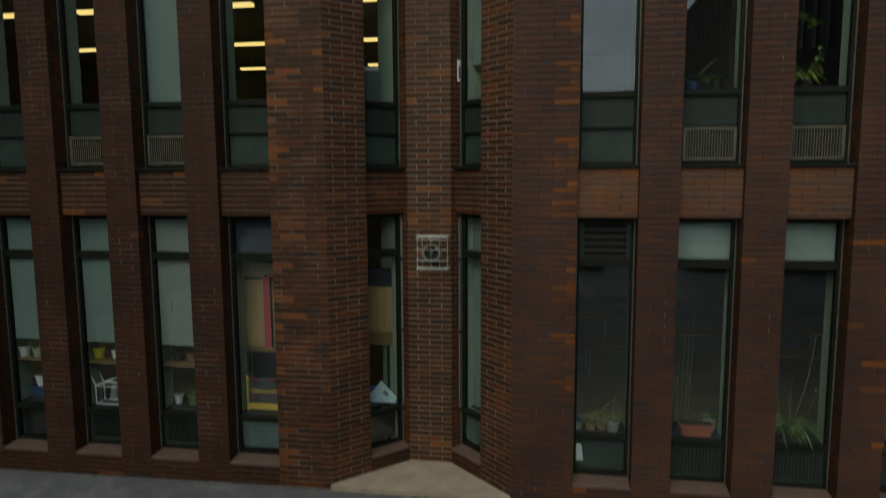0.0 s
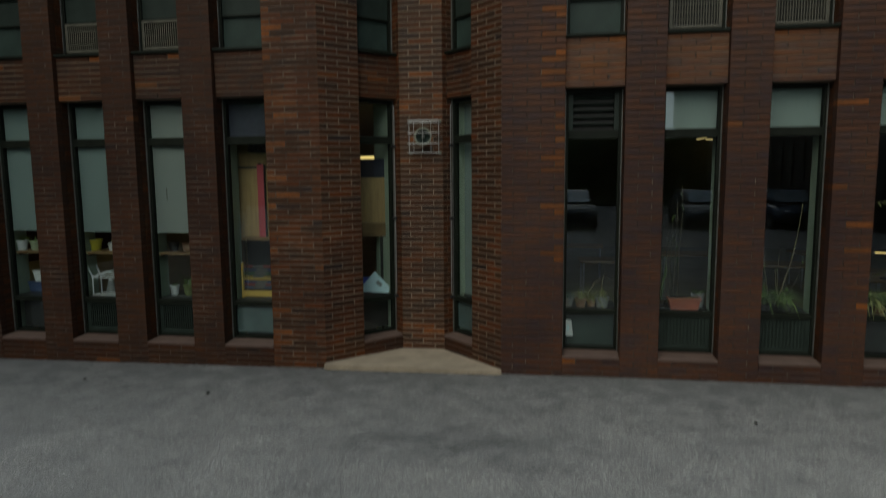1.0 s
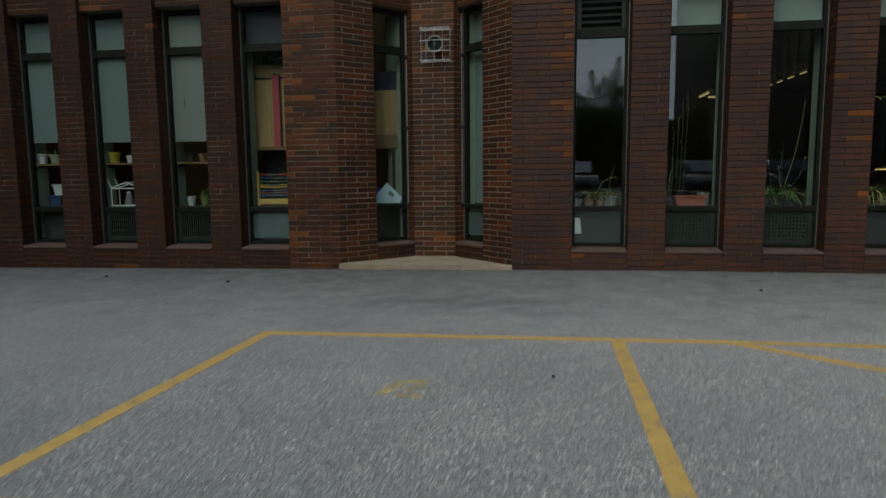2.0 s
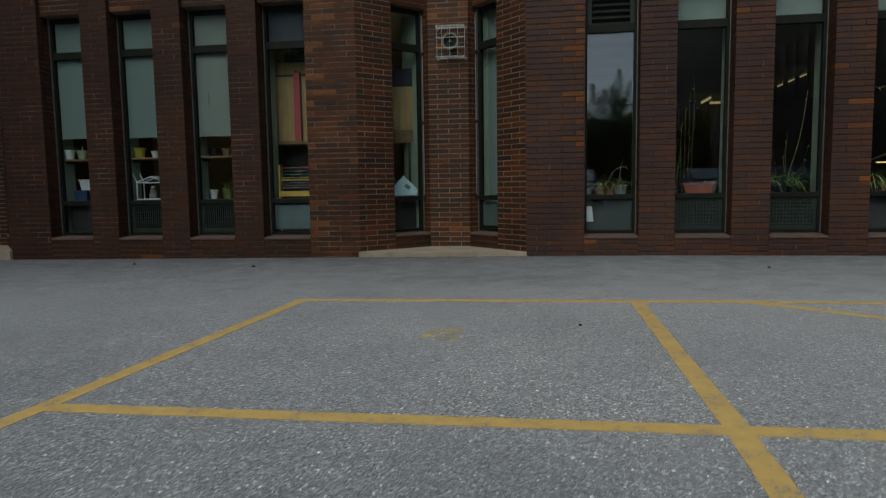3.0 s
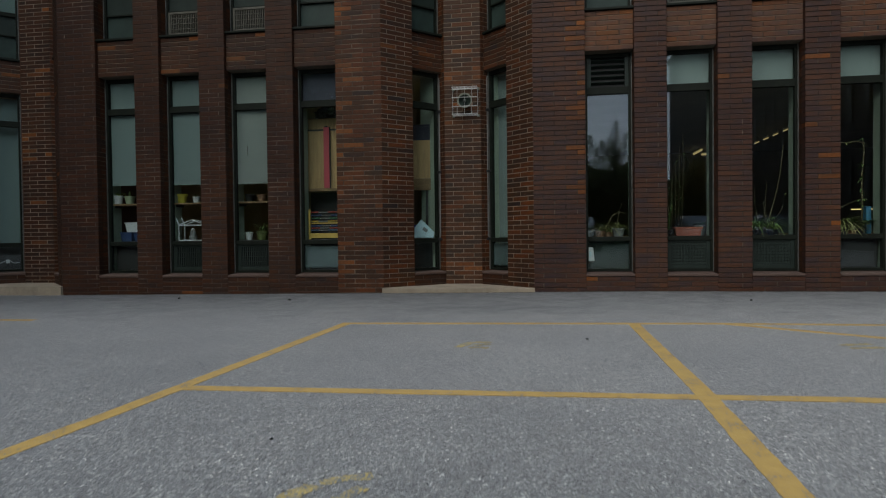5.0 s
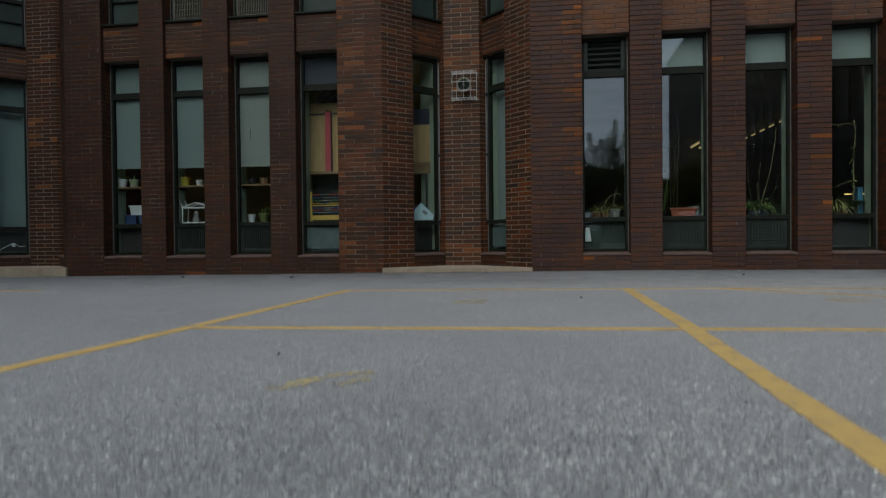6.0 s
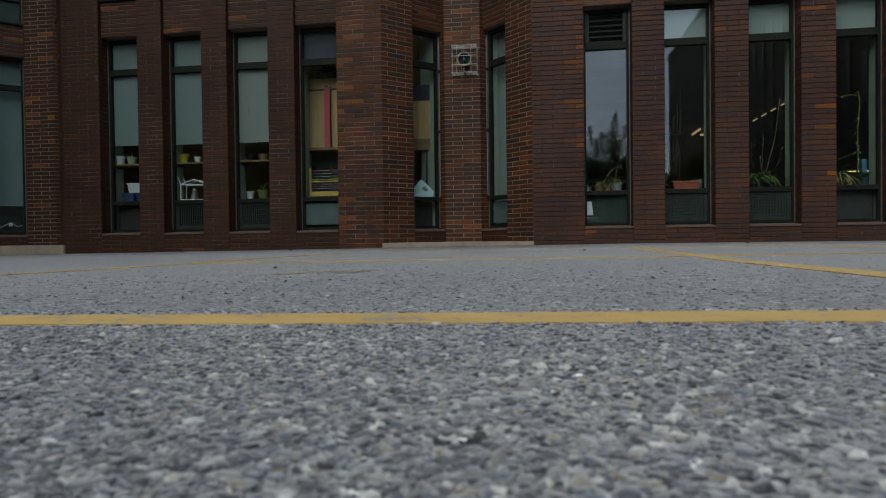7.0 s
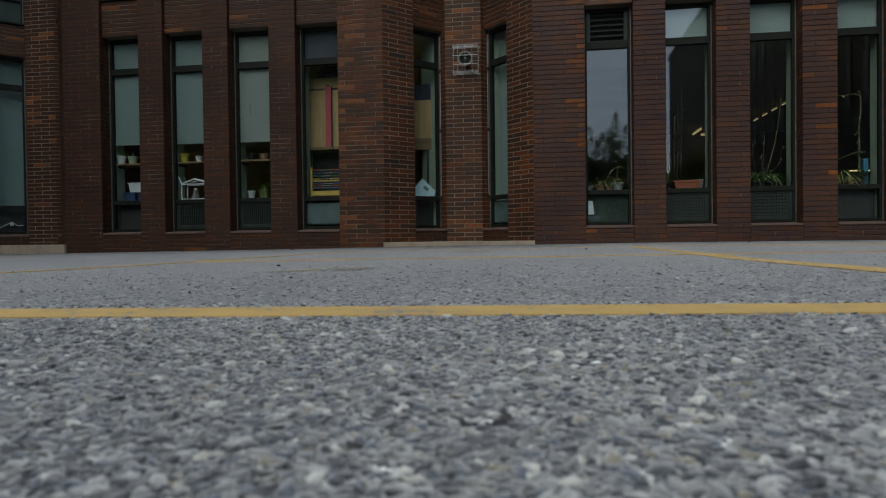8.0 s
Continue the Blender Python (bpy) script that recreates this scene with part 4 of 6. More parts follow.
def middle_pier(name, axis):
    p1, p2 = axis - (NR - NL) / 2 + NDEPTH, axis + (NR - NL) / 2 - NDEPTH
    poly = [(p1 + MBL, NDEPTH + MBL), (p2 - MBL, NDEPTH + MBL), (p2 + 0.25 * R2 - MBL, NDEPTH + 0.25 * R2 + MBL), (p1 - 0.25 * R2 + MBL, NDEPTH + 0.25 * R2 + MBL)]
    w = solid(name, prism(poly, -0.3, WALL_TOP), MORTAR_LIGHT, "brick pier in the middle of a recess, orange and purple bricks", "wall", "structure")
    WALLS.append((w, "middle", (p1, NDEPTH), 0.0, p2 - p1, 0.12, 0.265, middle_orange, p1, p2, 0))


middle_pier("wall_pier_11", AXIS)
middle_pier("wall_pier_12", AXIS_L)


def spandrel(name, m, wide=WIN_W):
    """Brickwork between the storeys, a little behind the piers' faces."""
    y = 0.065
    poly = [m @ Vector(p) for p in ((0.0, y + MB, 0), (wide, y + MB, 0), (wide, 0.29, 0), (0.0, 0.29, 0))]
    w = solid(name, prism([(p.x, p.y) for p in poly], LINTEL + 0.002, UPPER_SILL - 0.002), MORTAR_LIGHT, "dark brick spandrel between two storeys with weep holes", "wall", "structure")
    WALLS.append((w, "spandrel", m @ pose(0, y, 0), 0, wide, A, B, middle_orange, -8, 0, 0))
    hole = box(wide * 0.72, wide * 0.72 + 0.012, y - 0.004, y + 0.02, LINTEL + 0.085, LINTEL + 0.125)
    for v in hole.verts:
        v.co = m @ v.co
    part("weep_hole", hole, BLACK, w)
    return w


def base_wall(name, m, wide=WIN_W):
    """The three courses under a sill."""
    poly = [m @ Vector(p) for p in ((0.0, MB, 0), (wide, MB, 0), (wide, 0.29, 0), (0.0, 0.29, 0))]
    w = solid(name, prism([(p.x, p.y) for p in poly], -0.3, SILL_TOP - 0.043), MORTAR, WALL_LABEL, "wall", "structure")
    WALLS.append((w, "spandrel", m, 0, wide, A, B, thin_orange, 46, 49, 0))


LS, RS = left_slant(AXIS) @ pose(OPEN_S, 0, 0), right_slant(AXIS)
LSL, RSL = left_slant(AXIS_L) @ pose(OPEN_S, 0, 0), right_slant(AXIS_L)
NW = SLANT - OPEN_S
POSES = [opening_pose(x) for x in LEFT_X + RIGHT_X] + [LS, RS, LSL, RSL]
WIDTHS = [WIN_W] * 8 + [NW] * 4
LOWER = ["glass", "grille", "grille", "teal", "grey", "slots", "slots", "glass", "glass", "teal", "glass", "teal"]
UPPER = ["panel", "grille", "grille", "panel", "panel", "grille", "grille", "panel", "panel", "panel", "panel", "panel"]
for i, (m, wd) in enumerate(zip(POSES, WIDTHS)):
    spandrel(f"wall_spandrel_{i + 1}", m, wd)
    base_wall(f"wall_base_{i + 1}", m, wd)
    window(f"window_{i + 1}", m, "tall narrow ground-floor window in a dark metal frame", False, LOWER[i], "louvre" if i == 4 else "glass", wd, 0.0 if i < 8 else 0.07)
    window(f"window_{i + 13}", m, "tall narrow upper-floor window over metal panels", True, UPPER[i], "glass", wd, 0.0 if i < 8 else 0.07)
    top = [m @ Vector(p) for p in ((0, 0.07, 0), (wd, 0.07, 0), (wd, 0.29, 0), (0, 0.29, 0))]
    solid(f"wall_lintel_{i + 1}", prism([(p.x, p.y) for p in top], UPPER_SILL + 2.935, WALL_TOP - 0.002), BODY, "dark brick wall over an upper window", "wall", "structure")

# brickwork above the storey that shows singly, and the rest of the house
RIGHT_END = RIGHT_X[3] + WIN_W + 0.66
solid("wall_right", box(RIGHT_END, 12.0, 0.02, 0.3, -0.3, WALL_TOP), BODY, "dark brown brick wall running on", "wall", "structure")
solid("wall_left", box(-12.0, AXIS_L - (NR - NL) / 2 - 0.003, 0.02, 0.3, -0.3, WALL_TOP), BODY, "dark brown brick wall running on", "wall", "structure")
# added out of view: a tall block that keeps light off the left side
solid("wall_wing", box(-13.6, -10.7, -14.0, -0.3, -0.3, 15.0), BODY, "unseen dark brick block added to shade the yard's left side", "wall", "structure")
solid("wall_back", box(-12.3, 12.3, 12.0, 12.3, -0.3, 3.4), ROOM_DARK, "plain painted back wall of the classrooms", "wall", "structure")
solid("wall_back_upper", box(-12.3, 12.3, 12.0, 12.3, 3.402, WALL_TOP), ROOM_UPPER, "back wall of the upper rooms, coloured dark for their gloom", "wall", "structure")
solid("wall_east", box(12.0, 12.3, 0.02, 11.998, -0.3, WALL_TOP), BODY, "dark brown brick end wall", "wall", "structure")
solid("wall_west", box(-12.3, -12.0, 0.02, 11.998, -0.3, WALL_TOP), BODY, "dark brown brick end wall", "wall", "structure")
solid("roof", box(-12.4, 12.4, 1.0, 12.4, WALL_TOP + 0.002, WALL_TOP + 0.25), ROOF, "flat gravelled roof", "roof", "structure")
ROOF_EDGE = [(-12.4, 1.0), (-12.4, -0.04), (AXIS_L - 1.0, -0.04), (AXIS_L, 0.7), (AXIS_L + 1.0, -0.04), (NL, -0.04), (AXIS, 0.7), (NR, -0.04), (12.4, -0.04), (12.4, 1.0)]
solid("roof_edge", prism(ROOF_EDGE, WALL_TOP + 0.004, WALL_TOP + 0.26), FRAME, "dark metal roof edge", "roof", "structure")
def slab(y):
    h = (NR - NL) / 2 + 0.02
    cut = []
    for ax in (AXIS_L, AXIS):
        cut += [(ax - h, y), (ax - 0.55, 1.14), (ax + 0.55, 1.14), (ax + h, y)]
    return [(-11.98, y)] + cut + [(11.98, y), (11.98, 11.98), (-11.98, 11.98)]


solid("floor", prism(slab(0.57), -0.02, 0.10), ROOM_DARK, "dark linoleum classroom floor", "floor", "structure")
solid("ceiling", prism(slab(0.57), 3.20, 3.60), ROOM, "painted classroom ceiling and floor slab", "ceiling", "structure")
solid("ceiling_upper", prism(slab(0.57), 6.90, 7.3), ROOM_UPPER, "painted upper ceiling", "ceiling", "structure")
solid("wall_partition", box(AXIS - 0.08, AXIS + 0.08, 1.15, 11.98, 0.104, 3.196), ROOM_DARK, "painted wall between two classrooms", "wall", "structure")
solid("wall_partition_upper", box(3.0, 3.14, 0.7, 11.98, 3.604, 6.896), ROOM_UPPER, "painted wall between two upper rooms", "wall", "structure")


def lining(name, poly):
    for k, (z0, z1) in enumerate(((0.104, 3.196), (3.604, 6.896))):
        solid(f"{name}_{k + 1}", prism(poly, z0, z1), PLASTER, "grey-green plastered pier inside the room", "wall", "structure")


n_lin = 0
for x0, x1 in [(LEFT_X[i] + WIN_W, LEFT_X[i + 1]) for i in range(3)] + [(RIGHT_X[i] + WIN_W, RIGHT_X[i + 1]) for i in range(3)] + [(BLOCK_END, LEFT_X[0]), (RIGHT_X[3] + WIN_W, RIGHT_END), (LEFT_X[3] + WIN_W, NL - 0.12), (NR + 0.12, RIGHT_X[0])]:
    n_lin += 1
    lining(f"wall_lining_{n_lin}", [(x0 - 0.018, 0.304), (x1 + 0.018, 0.304), (x1 + 0.018, 0.52), (x0 - 0.018, 0.52)])
for m in (LS, RS, LSL, RSL):
    for a, b in ((-0.10, 0.02), (NW - 0.02, NW + 0.06)):
        n_lin += 1
        q = [m @ Vector(p) for p in ((a, 0.226, 0), (b, 0.226, 0), (b, 0.60, 0), (a, 0.60, 0))]
        lining(f"wall_lining_{n_lin}", [(p.x, p.y) for p in q])


for x0 in LEFT_X:
    for z in (4.95, 5.23):
        solid("pier_rail", box(x0 - 0.017, x0 + 0.022, 0.30, 0.535, z - 0.016, z + 0.016, 0.006), PLASTER, "thin painted rail round a plastered pier", "rail", "structure", "rails upstairs")


def platform(name, axis, front, high=0.062):
    """The concrete step that fills the recess's floor."""
    a, b, p1, p2 = axis - (NR - NL) / 2, axis + (NR - NL) / 2, axis - (NR - NL) / 2 + NDEPTH, axis + (NR - NL) / 2 - NDEPTH
    lip = [(a - 0.01 + (b - a + 0.02) * k / 44, front + RNG.uniform(-0.007, 0.007)) for k in range(45)]
    bm = prism(lip + [ (b + 0.004, -0.002), (p2 - 0.002, NDEPTH - 0.004), (p1 + 0.002, NDEPTH - 0.004), (a - 0.004, -0.002)], -0.15, ground_z(axis, 0) + high)
    for v in bm.verts:
        if v.co.z > 0 and v.co.y < front + 0.01:
            v.co.z -= RNG.uniform(0.0, 0.009)
    bmesh.ops.bevel(bm, geom=[e for e in bm.edges if abs(e.verts[0].co.z - e.verts[1].co.z) < 1e-4 and e.verts[0].co.z > 0], offset=0.008, segments=2, affect="EDGES")
    solid(name, bm, CONCRETE, "worn tan concrete slab in the recess", "step", "structure")


platform("step", AXIS, -0.05)
platform("step_left", AXIS_L, -0.05, 0.135)

# ---- things on the wall ----
def horn_cage():
    cx, cz, y = AXIS + 0.052, 2.722, NDEPTH
    h = thing("horn_loudspeaker", "grey horn loudspeaker on the brick pier", "loudspeaker", pose(cx, y, cz))
    bm = lathe([(0.030, 0.125), (0.046, 0.09), (0.078, 0.05), (0.104, 0.014), (0.109, 0.004), (0.104, 0.0), (0.086, 0.010)], 32)
    bmesh.ops.rotate(bm, cent=(0, 0, 0), matrix=Matrix.Rotation(radians(-90), 3, "X"), verts=bm.verts[:])
    bmesh.ops.translate(bm, vec=(0, -0.17, 0), verts=bm.verts[:])
    bmesh.ops.delete(bm, geom=[f for f in bm.faces if len(f.verts) > 4], context="FACES_ONLY")
    part("horn", bm, HORN, h, smooth=True)
    bm = lathe([(0.087, 0.010), (0.066, 0.045), (0.030, 0.075)], 28)
    bmesh.ops.rotate(bm, cent=(0, 0, 0), matrix=Matrix.Rotation(radians(-90), 3, "X"), verts=bm.verts[:])
    bmesh.ops.translate(bm, vec=(0, -0.17, 0), verts=bm.verts[:])
    bmesh.ops.delete(bm, geom=[f for f in bm.faces if len(f.verts) > 4 and f.calc_center_median().y < -0.15], context="FACES_ONLY")
    part("throat", bm, PANEL_DARK, h, "dark green throat of the horn", smooth=True)
    bm = lathe([(0.012, 0.07), (0.016, 0.03), (0.021, 0.010), (0.019, -0.002), (0.012, -0.008)], 20)
    bmesh.ops.rotate(bm, cent=(0, 0, 0), matrix=Matrix.Rotation(radians(-90), 3, "X"), verts=bm.verts[:])
    bmesh.ops.translate(bm, vec=(0, -0.172, 0), verts=bm.verts[:])
    part("plug", bm, STRIP, h, "pale centre plug", smooth=True)
    part("driver", box(-0.05, 0.05, -0.06, -0.002, -0.06, 0.05, 0.01), BLACK, h)
    c = thing("wire_guard", "galvanised wire guard round the loudspeaker", "wire guard", pose(cx, y, cz))
    hw, hh, d = 0.183, 0.194, 0.19
    r = 0.0042
    for z in (-hh * 0.44, hh * 0.22, hh * 0.84):
        part("wire", tube([(-hw, 0.0, z), (-hw, -d, z), (hw, -d, z), (hw, 0.0, z)], r), CHROME, c)
    for x in (-hw * 0.58, 0.0, hw * 0.56):
        part("wire", tube([(x, 0.0, hh), (x, -d, hh), (x, -d, -hh), (x, 0.0, -hh)], r * 0.75), CHROME, c)
    for z in (hh, -hh):
        for yy in (-0.02, -d * 0.36, -d * 0.68, -d):
            part("wire", tube([(-hw, yy, z), (hw, yy, z)], r * 0.8), CHROME, c)
        for x in (-hw, hw):
            part("wire", tube([(x, 0.0, z), (x, -d, z)], r), CHROME, c)
    for x in (-hw, hw):
        part("wire", tube([(x, -d * 0.5, -hh), (x, -d * 0.5, hh)], r * 0.8), CHROME, c)
    for x in (-hw, hw):
        for z in (-hh, hh):
            part("lug", box(x - 0.018, x + 0.018, -0.012, -0.001, z - 0.018, z + 0.018, 0.003), HORN, c)


horn_cage()


def wall_sensor():
    s = thing("wall_bracket", "small pale metal bracket on the brick pier", "bracket", pose(NR - NDEPTH + 0.085, NDEPTH + 0.078, 4.87, 0, 0, 45))
    part("plate", box(-0.022, 0.022, -0.012, 0, -0.12, 0.12, 0.004), WHITE_PLASTIC, s)
    part("arm", box(-0.010, 0.010, -0.05, -0.012, -0.085, 0.05, 0.004), GRILLE, s)


wall_sensor()


def guard_rod(m, x, label="thin pale metal rod with dark clips beside a window"):
    g = thing("guard_rod", label, "rod", m @ pose(x, 0.125, 0), group="rods in the recess")
    part("rod", tube([(0, 0, 0.75), (0, -0.012, 0.78), (0, -0.012, 3.08), (0, 0, 3.12)], 0.007), ROD, g)
    for z in (0.72, 1.72, 2.62):
        part("clip", box(-0.022, 0.022, -0.034, 0.028, z - 0.018, z + 0.018, 0.005), BLACK, g)


guard_rod(LS, NW - 0.012)
guard_rod(RS, 0.012)

# ---- blinds ----
for i in (0, 1, 2):
    roller_blind(POSES[i], (1.600, 1.588, 1.580)[i], 3.13, BLIND_GREY if i == 2 else BLIND, "grey-green roller blind drawn most of the way down", depth=0.285)
for i in (5, 6, 7):
    roller_blind(POSES[i], 2.70, 3.14, BLIND_PALE, "pale grey blind behind the top pane")
roller_blind(RS, 0.30, 3.13, BLIND, "grey-green blind drawn down behind a recess window", NW)
roller_blind(LSL, 0.75, 3.13, BLIND, "grey-green blind drawn down behind a recess window", NW)
roller_blind(POSES[2], 4.46, 6.55, BLIND, "grey-green roller blind drawn down upstairs")
roller_blind(RS, 4.95, 6.55, BLIND, "grey-green blind half drawn upstairs", NW)
roller_blind(LSL, 4.5, 6.55, BLIND, "grey-green blind drawn down upstairs", NW)


solid("blind_tear", box(LEFT_X[2] + 0.20, LEFT_X[2] + 0.207, 0.2790, 0.2815, 1.98, 2.13), BLACK, "small dark tear mark in the grey blind", "mark")
cb = thing("white_cable", "white cable with a small plug behind the lower pane", "cable", LSL @ pose(0.0, 0.25, 0.0))
part("cord", tube([(0.10, 0, 0.31), (0.16, 0, 0.36), (0.26, 0, 0.42), (0.34, 0, 0.46), (0.42, 0, 0.40), (0.50, 0, 0.41)], 0.005), WHITE_PLASTIC, cb)
part("plug", box(0.31, 0.36, -0.012, 0.012, 0.40, 0.46, 0.005), WHITE_PLASTIC, cb)


# ---- plants and pots ----
def pot(name, x, y, z, r, h, material, label, plant=None, leaves=14, leaf_len=0.18, group="", leaf=None, seed=1, square=False):
    p = thing(name, label, "plant pot" if not plant else "potted plant", pose(x, y, z), group=group)
    if square:
        bm = bmesh.new()
        a, b = box(-r, r, -0.07, 0.07, 0, h, 0.008, bm), None
        for v in bm.verts:
            f = 0.86 + 0.14 * v.co.z / h
            v.co.x, v.co.y = v.co.x * f, v.co.y * f
        box(-r * 1.04, r * 1.04, -0.078, 0.078, h * 0.8, h, 0.005, bm)
        part("pot", bm, material, p)
        part("soil", box(-r * 0.95, r * 0.95, -0.066, 0.066, h - 0.01, h + 0.003), SOIL, p)
    else:
        part("pot", lathe([(r * 0.70, 0), (r * 0.74, h * 0.05), (r * 0.93, h * 0.78), (r * 1.03, h * 0.80), (r * 1.06, h * 0.98), (r * 1.0, h), (r * 0.9, h), (r * 0.86, h * 0.9)], 22), material, p, smooth=False)
        part("soil", lathe([(r * 0.87, h * 0.88), (r * 0.87, h * 0.90)], 16), SOIL, p)
    if plant:
        rng = random.Random(seed)
        bm = bmesh.new()
        for k in range(leaves):
            hd = rng.uniform(0, 2 * math.pi)
            ln = leaf_len * rng.uniform(0.6, 1.15)
            bx = rng.uniform(-0.7, 0.7) * r if square else rng.uniform(-0.3, 0.3) * r
            if plant == "upright":
                blade(bm, (bx, rng.uniform(-0.3, 0.3) * r * (0.3 if square else 1), h * 0.9), hd, ln * 0.35, 0.014, ln, ln * 0.1)
            elif plant == "spider":
                blade(bm, (bx, rng.uniform(-0.02, 0.02), h * 0.9), hd, ln * 1.3, 0.011, ln * 1.2, ln * rng.uniform(0.7, 1.5), 7)
            else:
                blade(bm, (bx, rng.uniform(-0.02, 0.02), h * 0.9), hd, ln, 0.045, ln * 0.9, ln * 0.6, 5)
        part("leaves", bm, leaf or LEAF, p, "green leaves")
    return p


def stalk(x, y, z, points, r, label, leaves=0, seed=1, leaf=None, leaf_w=0.04):
    """A long bare stem, with some leaves along it."""
    s = thing("plant_stem", label, "plant", pose(x, y, z), group="plants behind the windows")
    part("stem", tube(points, r, 6, taper=r * 0.5), STEM, s, smooth=True)
    if leaves:
        rng = random.Random(seed)
        bm = bmesh.new()
        for k in range(leaves):
            f = rng.uniform(0.25, 1) * (len(points) - 1)
            i = min(int(f), len(points) - 2)
            p = Vector(points[i]).lerp(Vector(points[i + 1]), f - i)
            blade(bm, p, rng.uniform(0, 6.28), rng.uniform(0.06, 0.13), leaf_w, rng.uniform(0.01, 0.06), rng.uniform(0.02, 0.09), 4)
        part("leaves", bm, leaf or LEAF, s)
    return s


SHELF_Z, COUNTER_L, COUNTER_R = 1.312, 0.738, 0.715


def window_shelf(i, x):
    s = thing("window_shelf", "wooden shelf board across a window, with small pots", "shelf", pose(x, 0, 0), group="window shelves")
    part("board", box(0.004, WIN_W - 0.004, 0.302, 0.60, SHELF_Z - 0.024, SHELF_Z, 0.003), WOOD, s)
    for bx in (0.015, WIN_W - 0.03):
        part("bracket", box(bx, bx + 0.015, 0.36, 0.56, SHELF_Z - 0.06, SHELF_Z - 0.025, 0.003), COUNTER, s)


for i in range(3):
    window_shelf(i, LEFT_X[i])
for i, x in enumerate(LEFT_X + RIGHT_X):
    z = COUNTER_L if i < 4 else COUNTER_R
    c = thing("window_counter", "dark counter board behind the window", "counter", pose(x, 0, 0), group="window counters")
    part("board", box(0.002, WIN_W - 0.002, 0.305, 0.82, z - 0.03, z, 0.004), COUNTER, c)
    part("front_panel", box(0.01, WIN_W - 0.01, 0.60, 0.62, 0.104, z - 0.031), COUNTER, c)
for m, z in ((LS, 0.74), (RS, 0.74)):
    c = thing("window_counter", "dark counter board behind the window", "counter", m, group="window counters")
    part("board", box(0.01, NW - 0.03, 0.305, 0.62, z - 0.03, z, 0.004), COUNTER, c)
    part("front_panel", box(0.02, NW - 0.06, 0.58, 0.60, 0.11, z - 0.031), COUNTER, c)

# first left window
x = LEFT_X[0]
pot("white_flowerpot", x + 0.03, 0.42, SHELF_Z, 0.080, 0.135, WHITE_PLASTIC, "white plastic pot with a strap-leaved plant on the shelf", "spider", 16, 0.17, "shelf pots", seed=3, leaf=LEAF_BRIGHT)
pot("green_flowerpot", x + 0.22, 0.44, SHELF_Z, 0.075, 0.125, SAGE_POT, "dull green pot on the window shelf", "upright", 5, 0.10, "shelf pots", seed=4)
pot("dark_flowerpot", x + 0.42, 0.48, SHELF_Z, 0.05, 0.10, GREY_POT, "grey pot on the window shelf", group="shelf pots")


def bin_box(name, x, y, z, w, d, h, material, label):
    b = thing(name, label, "container", pose(x, y, z))
    bm = box(-w / 2, w / 2, -d / 2, d / 2, 0, h, 0.006)
    for v in bm.verts:
        f = 0.85 + 0.15 * v.co.z / h
        v.co.x, v.co.y = v.co.x * f, v.co.y * f
    part("tub", bm, material, b)
    part("rim", box(-w / 2 - 0.008, w / 2 + 0.008, -d / 2 - 0.008, d / 2 + 0.008, h - 0.018, h, 0.004), material, b)


bin_box("blue_tub", x + 0.12, 0.56, COUNTER_L, 0.20, 0.18, 0.145, BLUE_PLASTIC, "blue plastic tub on the counter")
bin_box("blue_tub", x + 0.35, 0.56, COUNTER_L, 0.20, 0.18, 0.145, BLUE_PLASTIC, "blue plastic tub on the counter")
bin_box("white_tub", x + 0.24, 0.56, COUNTER_L + 0.146, 0.27, 0.18, 0.15, WHITE_PLASTIC, "white plastic tub stacked on a blue one")

# second left window
x = LEFT_X[1] + 0.014
pot("yellow_flowerpot", x + 0.02, 0.49, SHELF_Z, 0.088, 0.145, YELLOW_POT, "yellow pot on the window shelf", group="shelf pots")
pot("white_flowerpot", x + 0.26, 0.50, SHELF_Z, 0.055, 0.10, WHITE_PLASTIC, "small white pot on the window shelf", "upright", 4, 0.06, "shelf pots", seed=6)


def wire_stand(x, y, z):
    s = thing("wire_stand", "white wire stand like a small house frame", "wire stand", pose(x, y, z))
    w, d, h, p = 0.42, 0.16, 0.245, 0.315
    pts = {}
    for yy in (0, d):
        part("post", tube([(0, yy, 0), (0, yy, h)], 0.0088), WHITE_PLASTIC, s)
        part("post", tube([(w, yy, 0), (w, yy, h)], 0.0088), WHITE_PLASTIC, s)
        part("rafter", tube([(0, yy, h), (w / 2, yy, p), (w, yy, h)], 0.0088), WHITE_PLASTIC, s)
        part("foot_bar", tube([(0, yy, 0.0078), (w, yy, 0.0078)], 0.0088), WHITE_PLASTIC, s)
        part("tie_bar", tube([(0, yy, h - 0.01), (w, yy, h - 0.01)], 0.0078), WHITE_PLASTIC, s)
    for px, pz in ((0, h), (w / 2, p), (w, h), (0, 0.0078), (w, 0.0078)):
        part("cross_bar", tube([(px, 0, pz), (px, d, pz)], 0.0078), WHITE_PLASTIC, s)
    part("lid_frame", tube([(0.0, 0, h), (-0.115, 0, h + 0.25), (-0.115, d, h + 0.25), (0.0, d, h)], 0.0088), WHITE_PLASTIC, s)


